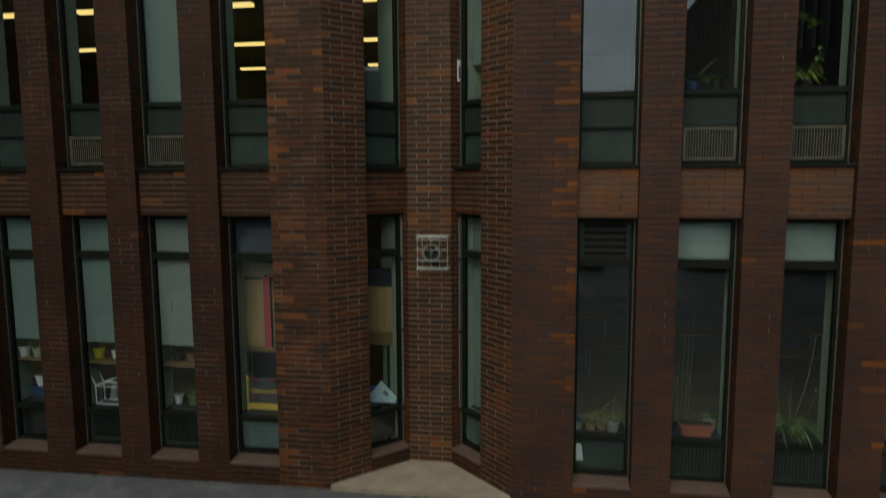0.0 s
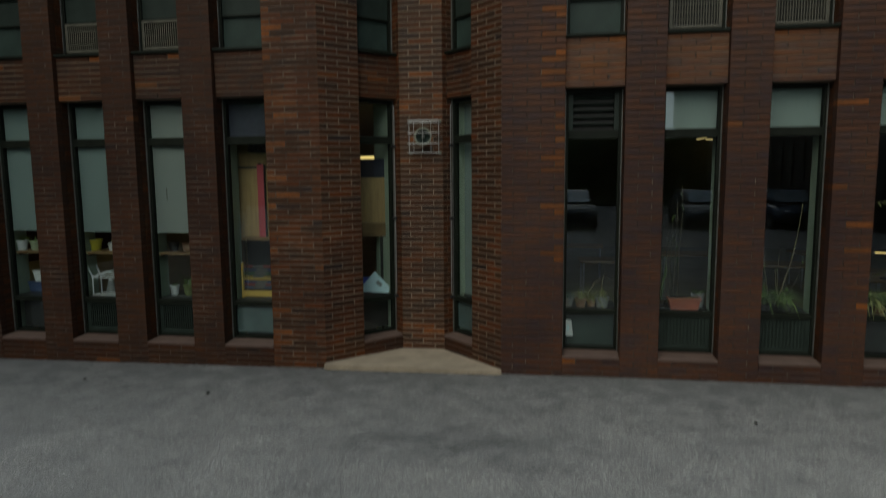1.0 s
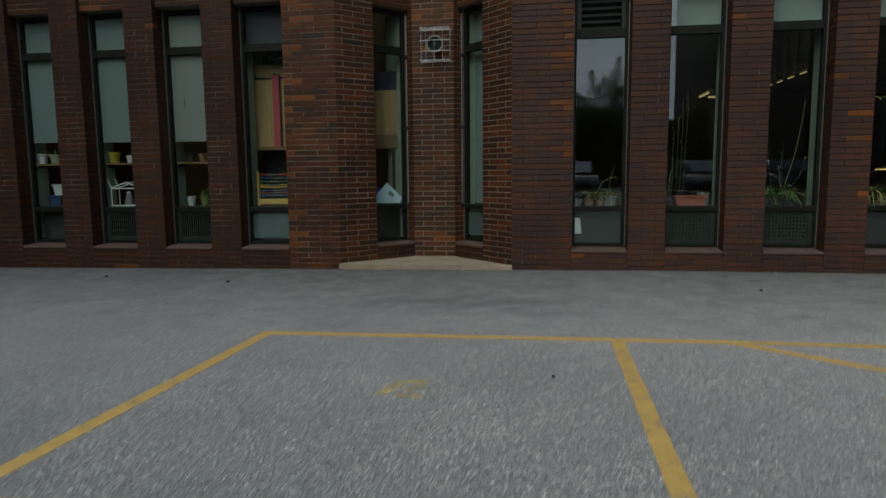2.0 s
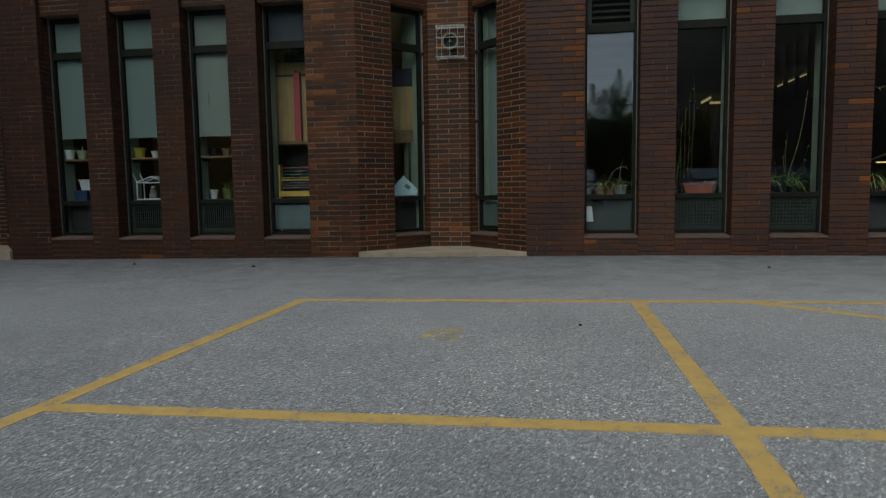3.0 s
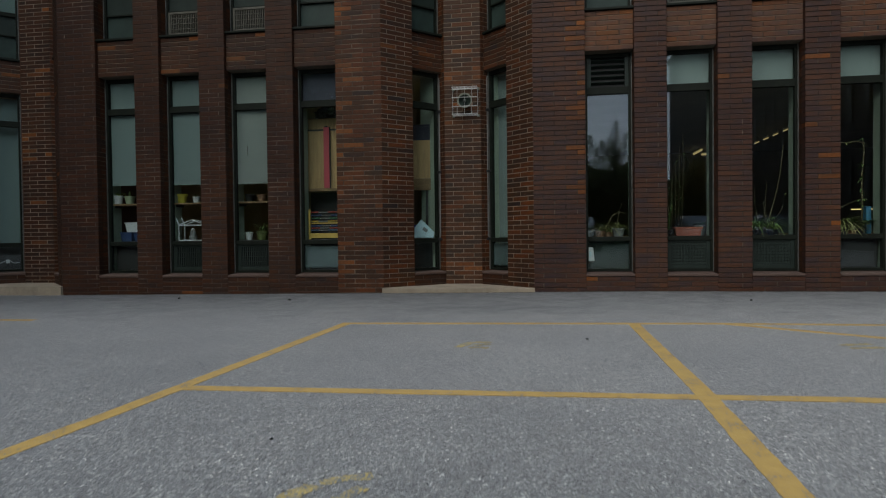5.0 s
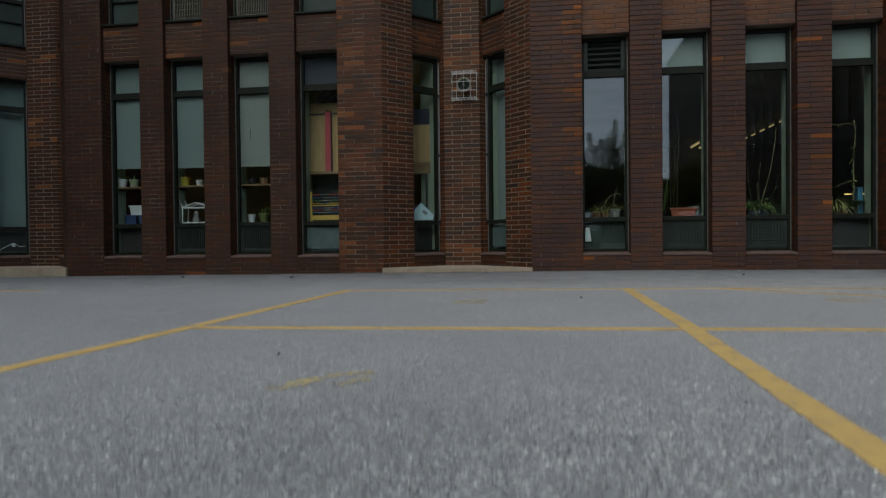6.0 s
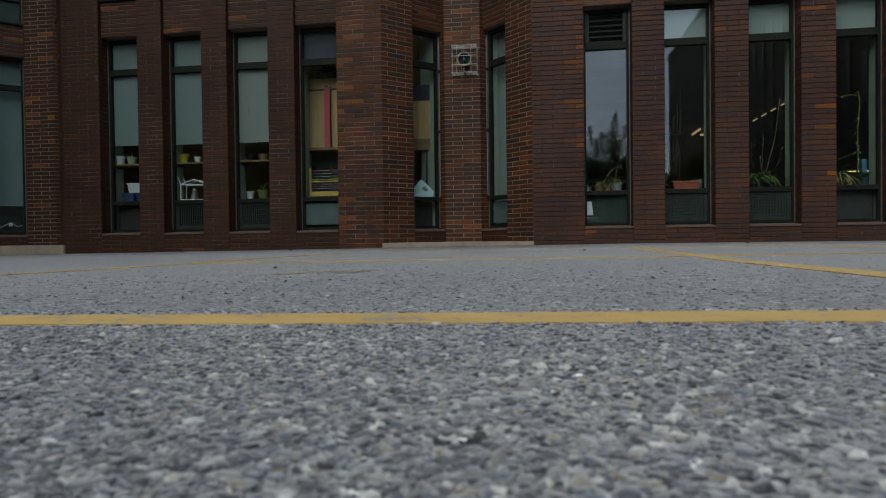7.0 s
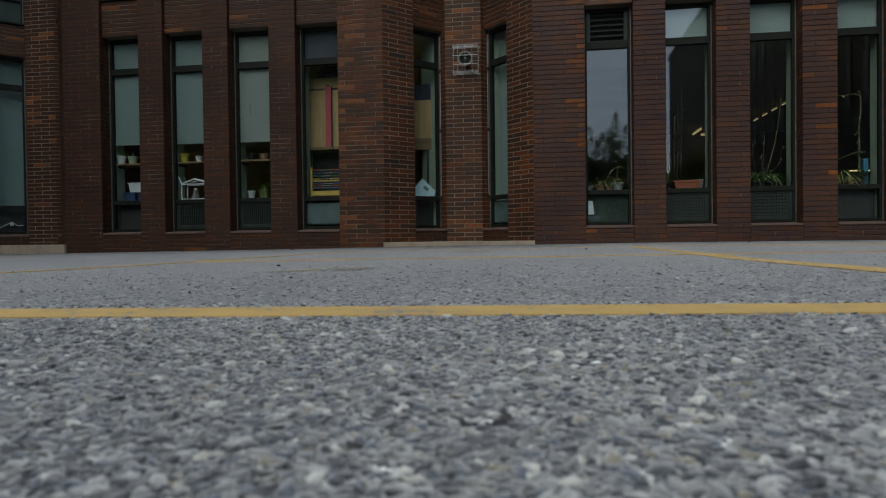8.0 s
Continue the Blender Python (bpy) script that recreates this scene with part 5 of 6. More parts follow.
wire_stand(x + 0.055, 0.345, COUNTER_L)
j = thing("white_jar", "pale jar with a lid on the counter", "jar", pose(x + 0.16, 0.56, COUNTER_L))
part("jar_body", lathe([(0.055, 0), (0.06, 0.01), (0.06, 0.07), (0.04, 0.10), (0.045, 0.14), (0.02, 0.17)], 20), GREY_POT, j, smooth=True)
part("lid", lathe([(0.03, 0.165), (0.032, 0.18), (0.01, 0.195)], 16), WHITE_PLASTIC, j)
pot("grey_flowerpot", x + 0.37, 0.58, COUNTER_L, 0.05, 0.09, GREY_POT, "small grey pot on the counter", group="counter pots")

# third left window
x = LEFT_X[2] + 0.02
pot("clay_flowerpot", x + 0.10, 0.50, SHELF_Z, 0.07, 0.12, BLACK, "dark pot on the window shelf", group="shelf pots")
pot("clay_flowerpot", x + 0.29, 0.50, SHELF_Z, 0.068, 0.11, CLAY, "brown clay pot on the window shelf", group="shelf pots")
pot("white_flowerpot", x + 0.07, 0.52, COUNTER_L, 0.06, 0.125, WHITE_PLASTIC, "white pot with a small plant on the counter", "leafy", 9, 0.07, "counter pots", seed=8)
pot("green_flowerpot", x + 0.28, 0.52, COUNTER_L, 0.085, 0.14, GREEN_POT, "green pot with tall drooping leaves", "spider", 26, 0.30, "counter pots", seed=9)

# fourth left window: boards and the abacus
x = LEFT_X[3]
PANE_DARK = plain("night_blue_card", (0.035, 0.040, 0.062), 0.7, vary=0.15)
solid("poster_board", box(x + 0.02, x + WIN_W - 0.02, 0.315, 0.325, 2.71, 3.14, 0.002), PANE_DARK, "dark blue card behind the top pane", "board")
pb = thing("plywood_board", "plywood board standing on a shelf behind the window", "board", pose(x, 0.60, 1.50))
part("panel", box(-0.06, 0.85, 0, 0.018, 0.0, 0.86, 0.002), PLY, pb)
part("top_rail", box(-0.06, 0.85, -0.012, 0.03, 0.862, 0.885, 0.003), COUNTER, pb)
bx = thing("cardboard_box", "brown cardboard box on top of the board's shelf", "box", pose(x, 0.62, 2.387))
part("carton", box(-0.01, 0.8, 0.0, 0.25, 0.0, 0.16, 0.004), PLY, bx)
bag = bmesh.new()
bmesh.ops.create_icosphere(bag, subdivisions=4, radius=0.2)
for v in bag.verts:
    d = noise.noise(v.co * 14) * 0.05 + noise.noise(v.co * 37) * 0.022
    v.co = Vector((v.co.x * 1.25, v.co.y * 0.5, max(v.co.z * 0.52, -0.055))) + v.co.normalized() * d
bmesh.ops.translate(bag, vec=(x + 0.33, 0.70, 2.625), verts=bag.verts[:])
solid("plastic_bag", bag, plain("crumpled_bag", (0.085, 0.085, 0.10), 0.22, vary=0.8, scale=22, grain=60), "crumpled dark and clear plastic bag on a cardboard box", "bag")
ps = thing("wooden_shelf", "wooden shelf board across the window", "shelf", pose(x, 0, 0))
part("board", box(-0.08, 0.95, 0.52, 0.90, 1.455, 1.498, 0.004), WOOD, ps)
part("back_panel", box(-0.08, 0.87, 0.88, 0.90, 0.105, 1.454), COUNTER, ps, "dark back panel")
part("leg", box(0.88, 0.93, 0.55, 0.85, 0.105, 1.455, 0.004), WOOD, ps)
part("leg", box(-0.14, -0.09, 0.57, 0.85, 0.105, 1.498, 0.004), WOOD, ps)
pink = thing("pink_strip", "narrow pink card hanging in front of the plywood", "card", pose(x + 0.245, 0.565, 1.48))
bm = box(0, 0.085, 0, 0.01, 0, 0.93, 0.002)
part("card", bm, PINK, pink)
part("clip", box(0.02, 0.065, -0.008, 0.014, 0.925, 0.945, 0.002), BLACK, pink)
part("dark_edge", box(0.087, 0.105, 0.001, 0.012, 0.0, 0.93, 0.002), BLACK, pink)


def abacus(x, y, z):
    a = thing("abacus", "yellow wooden abacus with rows of coloured beads", "abacus", pose(x, y, z))
    w, h = 0.52, 0.44
    ywood = plain("yellow_wood", (0.50, 0.34, 0.075), 0.5, vary=0.12)
    for px in (0.0, w):
        part("post", box(px - 0.013, px + 0.013, -0.02, 0.02, 0, h, 0.004), ywood, a)
    part("base_bar", box(0.013, w - 0.013, -0.03, 0.03, 0.02, 0.09, 0.005), ywood, a)
    part("middle_bar", box(0.013, w - 0.013, -0.012, 0.012, 0.230, 0.248, 0.003), ywood, a)
    colours = [(0.07, 0.16, 0.30), (0.45, 0.04, 0.03), (0.05, 0.10, 0.28), (0.55, 0.38, 0.04), (0.04, 0.18, 0.07), (0.03, 0.08, 0.25), (0.48, 0.05, 0.03)]
    heights = (0.135, 0.168, 0.200, 0.268, 0.312, 0.356, 0.400)
    for k, (c, hz) in enumerate(zip(colours, heights)):
        part("rod", tube([(0, 0, hz), (w, 0, hz)], 0.003), CHROME, a)
        bm = bmesh.new()
        for q in range(14):
            cx = 0.03 + (q + (0 if q < 5 + k % 3 else 6)) * 0.0235
            bmesh.ops.create_uvsphere(bm, u_segments=8, v_segments=6, radius=0.0118, matrix=Matrix.Translation((cx, 0, hz)))
        part("bead_row", bm, plain(f"bead_{k}", [q * 0.7 for q in c], 0.35, vary=0.08, bump=0), a, smooth=True, kind="stuff")


abacus(-2.765, 0.42, COUNTER_L)

# recess window on the left: board, cloth, folder and paper
d = thing("tan_board", "tan pinboard standing behind the recess window", "board", pose(-1.62, 1.00, 1.47))
part("panel", box(0, 0.60, 0, 0.015, 0.18, 0.76, 0.002), PLY, d)
part("lower_strip", box(0, 0.60, -0.004, 0.015, 0.0, 0.178, 0.002), WOOD, d)
part("upright", box(0.0, 0.03, 0.016, 0.05, -1.366, 0.76), COUNTER, d)
part("upright", box(0.49, 0.52, 0.016, 0.05, -1.366, 0.76), COUNTER, d)
part("upper_panel", box(0, 0.60, 0.0, 0.015, 0.762, 1.0, 0.002), NAVY, d)
f = thing("blue_folder", "blue folder leaning behind the paper", "folder", pose(-1.33, 0.90, 0.745, -8, 0, 0))
part("cover", box(-0.10, 0.12, 0, 0.012, 0.0, 0.20, 0.002), BLUE_FOLDER, f)
f = thing("blue_booklet", "light blue booklet leaning on its corner", "booklet", pose(-1.165, 0.885, 0.745))
bm = prism([(-0.20, 0.0), (-0.185, 0.08), (-0.015, 0.275), (0.185, 0.075), (0.165, 0.0)], -0.004, 0.004)
for v in bm.verts:
    v.co = Vector((v.co.x, v.co.z + 0.08 * v.co.y, v.co.y + 0.002))
bmesh.ops.recalc_face_normals(bm, faces=bm.faces[:])
part("cover", bm, SKY_PAPER, f)
part("print", box(-0.04, 0.04, -0.003, 0.0, -0.025, 0.025, m=pose(0.045, 0.0035, 0.12, 0, 38, 0)), GREY_POT, f, "small grey printed patch")

# right windows
x = RIGHT_X[0]
pot("clay_flowerpot", x + 0.22, 0.44, COUNTER_R, 0.07, 0.10, CLAY, "clay pot with straggling pale stems", "spider", 34, 0.24, "plants behind the windows", LEAF_PALE, 11)
pot("grey_flowerpot", x + 0.46, 0.43, COUNTER_R, 0.085, 0.13, GREY_POT, "grey pot with curling pale leaves", "spider", 34, 0.24, "plants behind the windows", LEAF_PALE, 12)
pot("grey_flowerpot", x + 0.06, 0.46, COUNTER_R, 0.08, 0.10, GREY_POT, "grey pot with blue-green foliage", "leafy", 22, 0.16, "plants behind the windows", leaf_material("blue_leaf", (0.06, 0.12, 0.10), (0.20, 0.30, 0.30)), 13)
pot("clay_flowerpot", x + 0.34, 0.47, COUNTER_R, 0.06, 0.08, CLAY, "small clay pot with a tangle of pale curling leaves", "spider", 40, 0.26, "plants behind the windows", LEAF_PALE, 61)
stalk(x + 0.28, 0.42, COUNTER_R + 0.09, [(0, 0, 0), (0.04, 0, 0.10), (0.09, 0, 0.20), (0.16, 0, 0.25), (0.24, 0, 0.26), (0.27, 0, 0.22)], 0.008, "pale stem that arches over")
stalk(x + 0.44, 0.42, COUNTER_R + 0.12, [(0, 0, 0), (0.01, 0, 0.12), (0.03, 0, 0.24), (0.07, 0, 0.36)], 0.007, "pale upright stem of a plant")
bt = thing("soap_dispenser", "white plastic dispenser fixed behind the lower pane", "dispenser", pose(x + 0.085, 0.268, 0.40))
bm = box(-0.04, 0.045, 0, 0.041, 0, 0.19, 0.012)
for v in bm.verts:
    if v.co.x > 0 and v.co.z > 0.1:
        v.co.x -= 0.25 * (v.co.z - 0.1)
part("case", bm, WHITE_PLASTIC, bt)
part("tab", box(-0.028, 0.0, -0.004, 0.002, 0.06, 0.13, 0.002), SKY_PAPER, bt)

x = RIGHT_X[1] + 0.028
pot("terracotta_planter", x + 0.31, 0.43, COUNTER_R, 0.175, 0.135, TERRACOTTA, "rectangular terracotta planter on the counter", group="plants behind the windows", square=True)
for k in range(5):
    h = 0.7 + 0.18 * k
    stalk(x + 0.08 + 0.05 * k, 0.55 + 0.03 * k, COUNTER_R, [(0, 0, 0), (0.01, 0, h * 0.4), (-0.01 + 0.01 * k, 0, h * 0.7), (0.02, 0, h)], 0.004, "thin dark stalk of a tall house plant", 9, 20 + k, LEAF, 0.016)
pot("black_flowerpot", x + 0.06, 0.52, COUNTER_R, 0.07, 0.10, BLACK, "dark pot with a tall grassy house plant", "upright", 12, 0.50, "plants behind the windows", LEAF, 62)
pot("grey_flowerpot", x + 0.50, 0.58, COUNTER_R, 0.075, 0.16, GREY_POT, "grey pot with a dark plant", "leafy", 26, 0.14, "plants behind the windows", LEAF, 15)

x = RIGHT_X[2] + 0.031
pot("grey_flowerpot", x + 0.14, 0.45, COUNTER_R, 0.08, 0.09, BLACK, "dark pot with a bushy spider plant", "spider", 90, 0.36, "plants behind the windows", LEAF, 16)
pot("grey_flowerpot", x + 0.36, 0.45, COUNTER_R, 0.08, 0.09, BLACK, "dark pot with long strap leaves", "spider", 56, 0.32, "plants behind the windows", LEAF, 17)
stalk(x + 0.26, 0.46, COUNTER_R + 0.05, [(0, 0, 0), (0.07, 0, 0.25), (0.15, 0, 0.55), (0.20, 0, 0.85), (0.23, 0, 1.15)], 0.007, "leaning bare stick in a pot")
stalk(x + 0.30, 0.46, COUNTER_R + 0.05, [(0, 0, 0), (-0.04, 0, 0.22), (-0.06, 0, 0.42)], 0.006, "short bare stick in a pot")
for k in range(2):
    stalk(x + 0.20 + 0.09 * k, 0.50, COUNTER_R + 0.05, [(0, 0, 0), (0.02 * k - 0.02, 0, 0.2), (0.05 * k - 0.06, 0, 0.42), (0.07 * k - 0.06, 0, 0.62 + 0.06 * k)], 0.0035, "thin branching twig in a pot", 5, 80 + k, LEAF, 0.02)
stalk(x + 0.42, 0.46, COUNTER_R + 0.05, [(0, 0, 0), (-0.05, 0, 0.15), (0.05, 0, 0.30), (0.10, 0, 0.5)], 0.005, "thin bare stick in a pot", 6, 31)

x = RIGHT_X[3] + 0.041
pot("grey_flowerpot", x + 0.14, 0.45, COUNTER_R, 0.08, 0.09, BLACK, "dark pot with yellowish strap leaves", "spider", 90, 0.38, "plants behind the windows", LEAF_PALE, 18)
pot("grey_flowerpot", x + 0.36, 0.47, COUNTER_R, 0.08, 0.09, BLACK, "dark pot with broad leaves", "leafy", 90, 0.30, "plants behind the windows", LEAF, 19)
stalk(x + 0.07, 0.5, COUNTER_R + 0.05, [(0, 0, 0), (0.01, 0, 0.2), (0.0, 0, 0.45), (0.02, 0, 0.62)], 0.01, "leafy upright stem of a plant", 46, 33, LEAF, 0.06)
stalk(x + 0.40, 0.5, COUNTER_R + 0.05, [(0, 0, 0), (0.03, 0, 0.3), (0.02, 0, 0.7), (0.05, 0, 1.05), (0.03, 0, 1.22)], 0.013, "dark vine climbing beside the window", 26, 71, LEAF, 0.035)
stalk(x + 0.43, 0.5, COUNTER_R + 1.20, [(0.03, 0, 0), (-0.08, 0, 0.03), (-0.20, 0, 0.01), (-0.30, 0, 0.035), (-0.40, 0, 0.02)], 0.008, "pale dry branch reaching across the window", 4, 72, LEAF_PALE, 0.02)
stalk(x + 0.12, 0.5, COUNTER_R + 0.35, [(0, 0, 0), (0.12, 0, 0.05), (0.27, 0, 0.12), (0.34, 0, 0.13)], 0.005, "thin dry twig in the window", 5, 73, LEAF_PALE, 0.02)
pot("clay_flowerpot", x + 0.26, 0.42, COUNTER_R, 0.06, 0.07, CLAY, "clay pot with a tangle of yellow and brown leaves", "spider", 60, 0.24, "plants behind the windows", LEAF_PALE, 74)
bk = thing("blue_box", "blue paper box on the counter", "box", pose(x + 0.50, 0.60, COUNTER_R))
part("carton", box(0.0, 0.06, -0.05, 0.05, 0, 0.38, 0.004), plain("blue_card", (0.04, 0.19, 0.32), 0.6, vary=0.1), bk)

# upstairs
for i, (dx, seed, lf) in enumerate(((0.16, 41, LEAF), (0.40, 42, LEAF), (0.30, 43, LEAF_BRIGHT))):
    pot("flowerpot", RIGHT_X[1] + dx, 0.40, 4.53, 0.07, 0.08, BLUE_PLASTIC if i == 0 else BLACK, "pot with green plants on the upper sill", "leafy", 36, 0.20, "plants upstairs", lf, seed)
stalk(RIGHT_X[1] + 0.2, 0.46, 4.60, [(0, 0, 0), (0.06, 0, 0.12), (0.16, 0, 0.22), (0.22, 0, 0.26)], 0.010, "pale branch behind the upper window")
stalk(RIGHT_X[1] + 0.04, 0.46, 4.60, [(0, 0, 0), (0.0, 0, 0.3), (0.01, 0, 0.6)], 0.006, "thin stalk behind the upper window", 10, 45, LEAF, 0.03)
for i, dx in enumerate((0.10, 0.26)):
    pot("flowerpot", RIGHT_X[2] + dx, 0.45, 4.53, 0.07, 0.08, BLACK, "pot with yellow-green plants on the upper sill", "spider", 40, 0.34, "plants upstairs", LEAF_BRIGHT if i else LEAF_PALE, 47 + i)
stalk(RIGHT_X[2] + 0.08, 0.42, 4.60, [(0, 0, 0), (-0.02, 0, 0.3), (0.0, 0, 0.66)], 0.008, "stem with broad bright leaves behind the upper window", 9, 49, LEAF_BRIGHT, 0.10)
stalk(RIGHT_X[2] + 0.02, 0.42, 5.18, [(0, 0, 0), (0.05, 0, 0.10), (0.12, 0, 0.12), (0.22, 0, 0.05), (0.30, 0, -0.02)], 0.006, "arching shoot with large yellow-green leaves", 16, 50, LEAF_BRIGHT, 0.10)
stalk(RIGHT_X[2] + 0.34, 0.46, 4.60, [(0, 0, 0), (0.03, 0, 0.2), (0.06, 0, 0.36)], 0.006, "leafy stem behind the upper window", 14, 51, LEAF, 0.06)
for i, x in enumerate(LEFT_X + RIGHT_X):
    c = thing("window_counter", "dark counter board behind the upper window", "counter", pose(x, 0, 0), group="upper counters")
    part("board", box(0.002, WIN_W - 0.002, 0.305, 0.75, 4.49, 4.525, 0.004), COUNTER, c)
    part("front_panel", box(0.01, WIN_W - 0.01, 0.562, 0.58, 3.604, 4.489), COUNTER, c)
fc = thing("filing_cabinet", "grey-green cabinet with papers on it behind the recess window", "cabinet", pose(-1.75, 1.15, 3.604))
part("carcass", box(0, 0.95, 0, 0.4, 0, 1.35, 0.008), PANEL_TEAL, fc)
part("drawer", box(0.03, 0.46, -0.012, -0.001, 0.7, 1.3, 0.004), PANEL_TEAL, fc)
part("drawer", box(0.49, 0.92, -0.012, -0.001, 0.7, 1.3, 0.004), PANEL_TEAL, fc)
pp = thing("paper_stack", "stack of papers on the cabinet", "papers", pose(-1.5, 1.3, 4.956))
part("sheets", box(0, 0.3, -0.1, 0.12, 0, 0.05, 0.004), WHITE_PLASTIC, pp)
part("sheets", box(0.33, 0.52, -0.1, 0.12, 0, 0.03, 0.004), GRILLE, pp)


def class_table(x, y, turn):
    t = thing("class_table", "classroom table with a pale brown top", "table", pose(x, y, 0.10, 0, 0, turn), group="class tables")
    part("tabletop", box(-0.6, 0.6, -0.3, 0.3, 0.62, 0.65, 0.006), PLY, t)
    for sx in (-0.54, 0.54):
        for sy in (-0.25, 0.25):
            part("leg", tube([(sx, sy, 0.0), (sx, sy, 0.62)], 0.018), CHROME, t)


for tx, ty, tr in ((3.7, 5.4, 4), (4.9, 4.1, -3), (2.2, 4.4, 2), (6.2, 5.8, 6), (1.6, 6.6, -4), (6.4, 3.4, 3)):
    class_table(tx, ty, tr)


class_table(5.75, 2.75, 0)


def desk_lamp(x, y, z):
    """A slim lamp with a lit bar, standing on the class table."""
    d = thing("desk_lamp", "lit slim desk lamp on a classroom table", "desk lamp", pose(x, y, z))
    part("base", lathe([(0.07, 0), (0.07, 0.012), (0.02, 0.02)], 20), COUNTER, d)
    part("pole", tube([(0, 0, 0.018), (0, 0, 0.36)], 0.007), CHROME, d)
    part("lamp_bar", box(-0.16, 0.16, -0.012, 0.012, 0.361, 0.374, 0.003), TUBE, d, "glowing warm light bar")
    part("indicator", box(-0.03, -0.005, -0.02, -0.008, 0.29, 0.315, 0.004), PINK, d)


desk_lamp(5.72, 2.62, 0.753)

# ---- lamps in the rooms ----
def strip_light(x0, x1, y0, y1, z, top, tube_mat=TUBE):
    s = thing("strip_light", "lit fluorescent strip light under the ceiling", "strip light", pose((x0 + x1) / 2, (y0 + y1) / 2, z), group="strip lights")
    hx, hy = (x1 - x0) / 2, (y1 - y0) / 2
    part("diffuser", box(-hx, hx, -hy, hy, 0, 0.05 if hx > 0.02 else 0.025, 0.004), tube_mat, s, "glowing warm diffuser")
    part("housing", box(-hx, hx, -hy, hy, 0.051, 0.08, 0.003), WHITE_PLASTIC, s)
    along = hx > hy
    for f in (-0.8, 0.8):
        px, py = (f * hx, 0) if along else (0, f * hy)
        part("hanger", tube([(px, py, 0.08), (px, py, top - z)], 0.006), CHROME, s)


for yy in (3.9, 7.1, 10.3):
    for x0 in (-11.0, -7.4, -3.8):
        strip_light(x0, x0 + 3.3, yy - 0.08, yy + 0.08, 6.52, 6.899)
strip_light(-2.5, -0.9, 2.14, 2.26, 2.48, 3.199)
# three unseen strips, added only to brighten the lower left classroom
for yy in (3.0, 5.6, 8.2):
    strip_light(-11.6, -8.6, yy, yy + 0.12, 2.9, 3.199)
for y0 in (6.7, 7.38, 8.06, 8.74, 9.42):
    strip_light(6.07, 6.09, y0 + 0.12, y0 + 0.46, 3.06, 3.199, TUBE_DIM)
strip_light(5.27, 5.95, 11.38, 11.46, 3.06, 3.199, TUBE_DIM)
strip_light(5.0, 5.04, 10.3, 11.3, 3.06, 3.199, TUBE_DIM)
strip_light(9.4, 9.5, 3.4, 5.0, 2.30, 3.199)


# ---- across the yard, behind the camera ----
def tree(name, height, spread, seed, leaves, label):
    t = thing(name, label, "tree", pose(0, 0, 0))
    rng = random.Random(seed)
    bm = bmesh.new()
    tips = []
    trunk = [(rng.uniform(-0.1, 0.1) * i, rng.uniform(-0.1, 0.1) * i, height * 0.8 * i / 6 - 0.2) for i in range(7)]
    tube(trunk, height * 0.022, 9, bm, height * 0.006)
    limbs = 16
    for k in range(limbs):
        f = 0.22 + 0.75 * k / limbs
        i = min(int(f * 6), 5)
        base = Vector(trunk[i]).lerp(Vector(trunk[i + 1]), f * 6 - i)
        a = k * 2.4 + rng.uniform(-0.4, 0.4)
        ln = spread * (1.1 - 0.6 * f) * rng.uniform(0.7, 1.1)
        up = height * 0.13 * rng.uniform(0.7, 1.3)
        end = base + Vector((math.cos(a) * ln, math.sin(a) * ln, up))
        mid = base.lerp(end, 0.5) + Vector((0, 0, up * 0.2))
        tube([base, mid, end], height * 0.008, 6, bm, height * 0.002)
        tips += [mid, base.lerp(end, 0.75), end]
        for q in range(3):
            e2 = mid.lerp(end, 0.3 * q) + Vector((rng.uniform(-1, 1), rng.uniform(-1, 1), rng.uniform(0.1, 1))) * ln * 0.45
            tube([mid.lerp(end, 0.3 * q), e2], height * 0.003, 5, bm, height * 0.001)
            tips.append(e2)
    tips += [Vector(p) for p in trunk[4:]] + [Vector(trunk[-1]) + Vector((0, 0, height * q)) for q in (0.06, 0.12, 0.18)]
    part("trunk", bm, BARK, t)
    bm = bmesh.new()
    size = 0.019 * height
    for k in range(leaves):
        c = rng.choice(tips)
        p = c + Vector((rng.gauss(0, 1), rng.gauss(0, 1), rng.gauss(0, 1) * 0.8)) * spread * 0.16
        u = Vector((rng.gauss(0, 1), rng.gauss(0, 1), rng.gauss(0, 1))).normalized()
        w = u.cross(Vector((rng.gauss(0, 1), rng.gauss(0, 1), rng.gauss(0, 1)))).normalized()
        s = size * rng.uniform(0.6, 1.3)
        bm.faces.new([bm.verts.new(q) for q in (p - u * s, p + w * s * 0.5, p + u * s, p - w * s * 0.5)])
    part("crown", bm, LEAF_TREE, t, "crown of many small leaves")
    return t


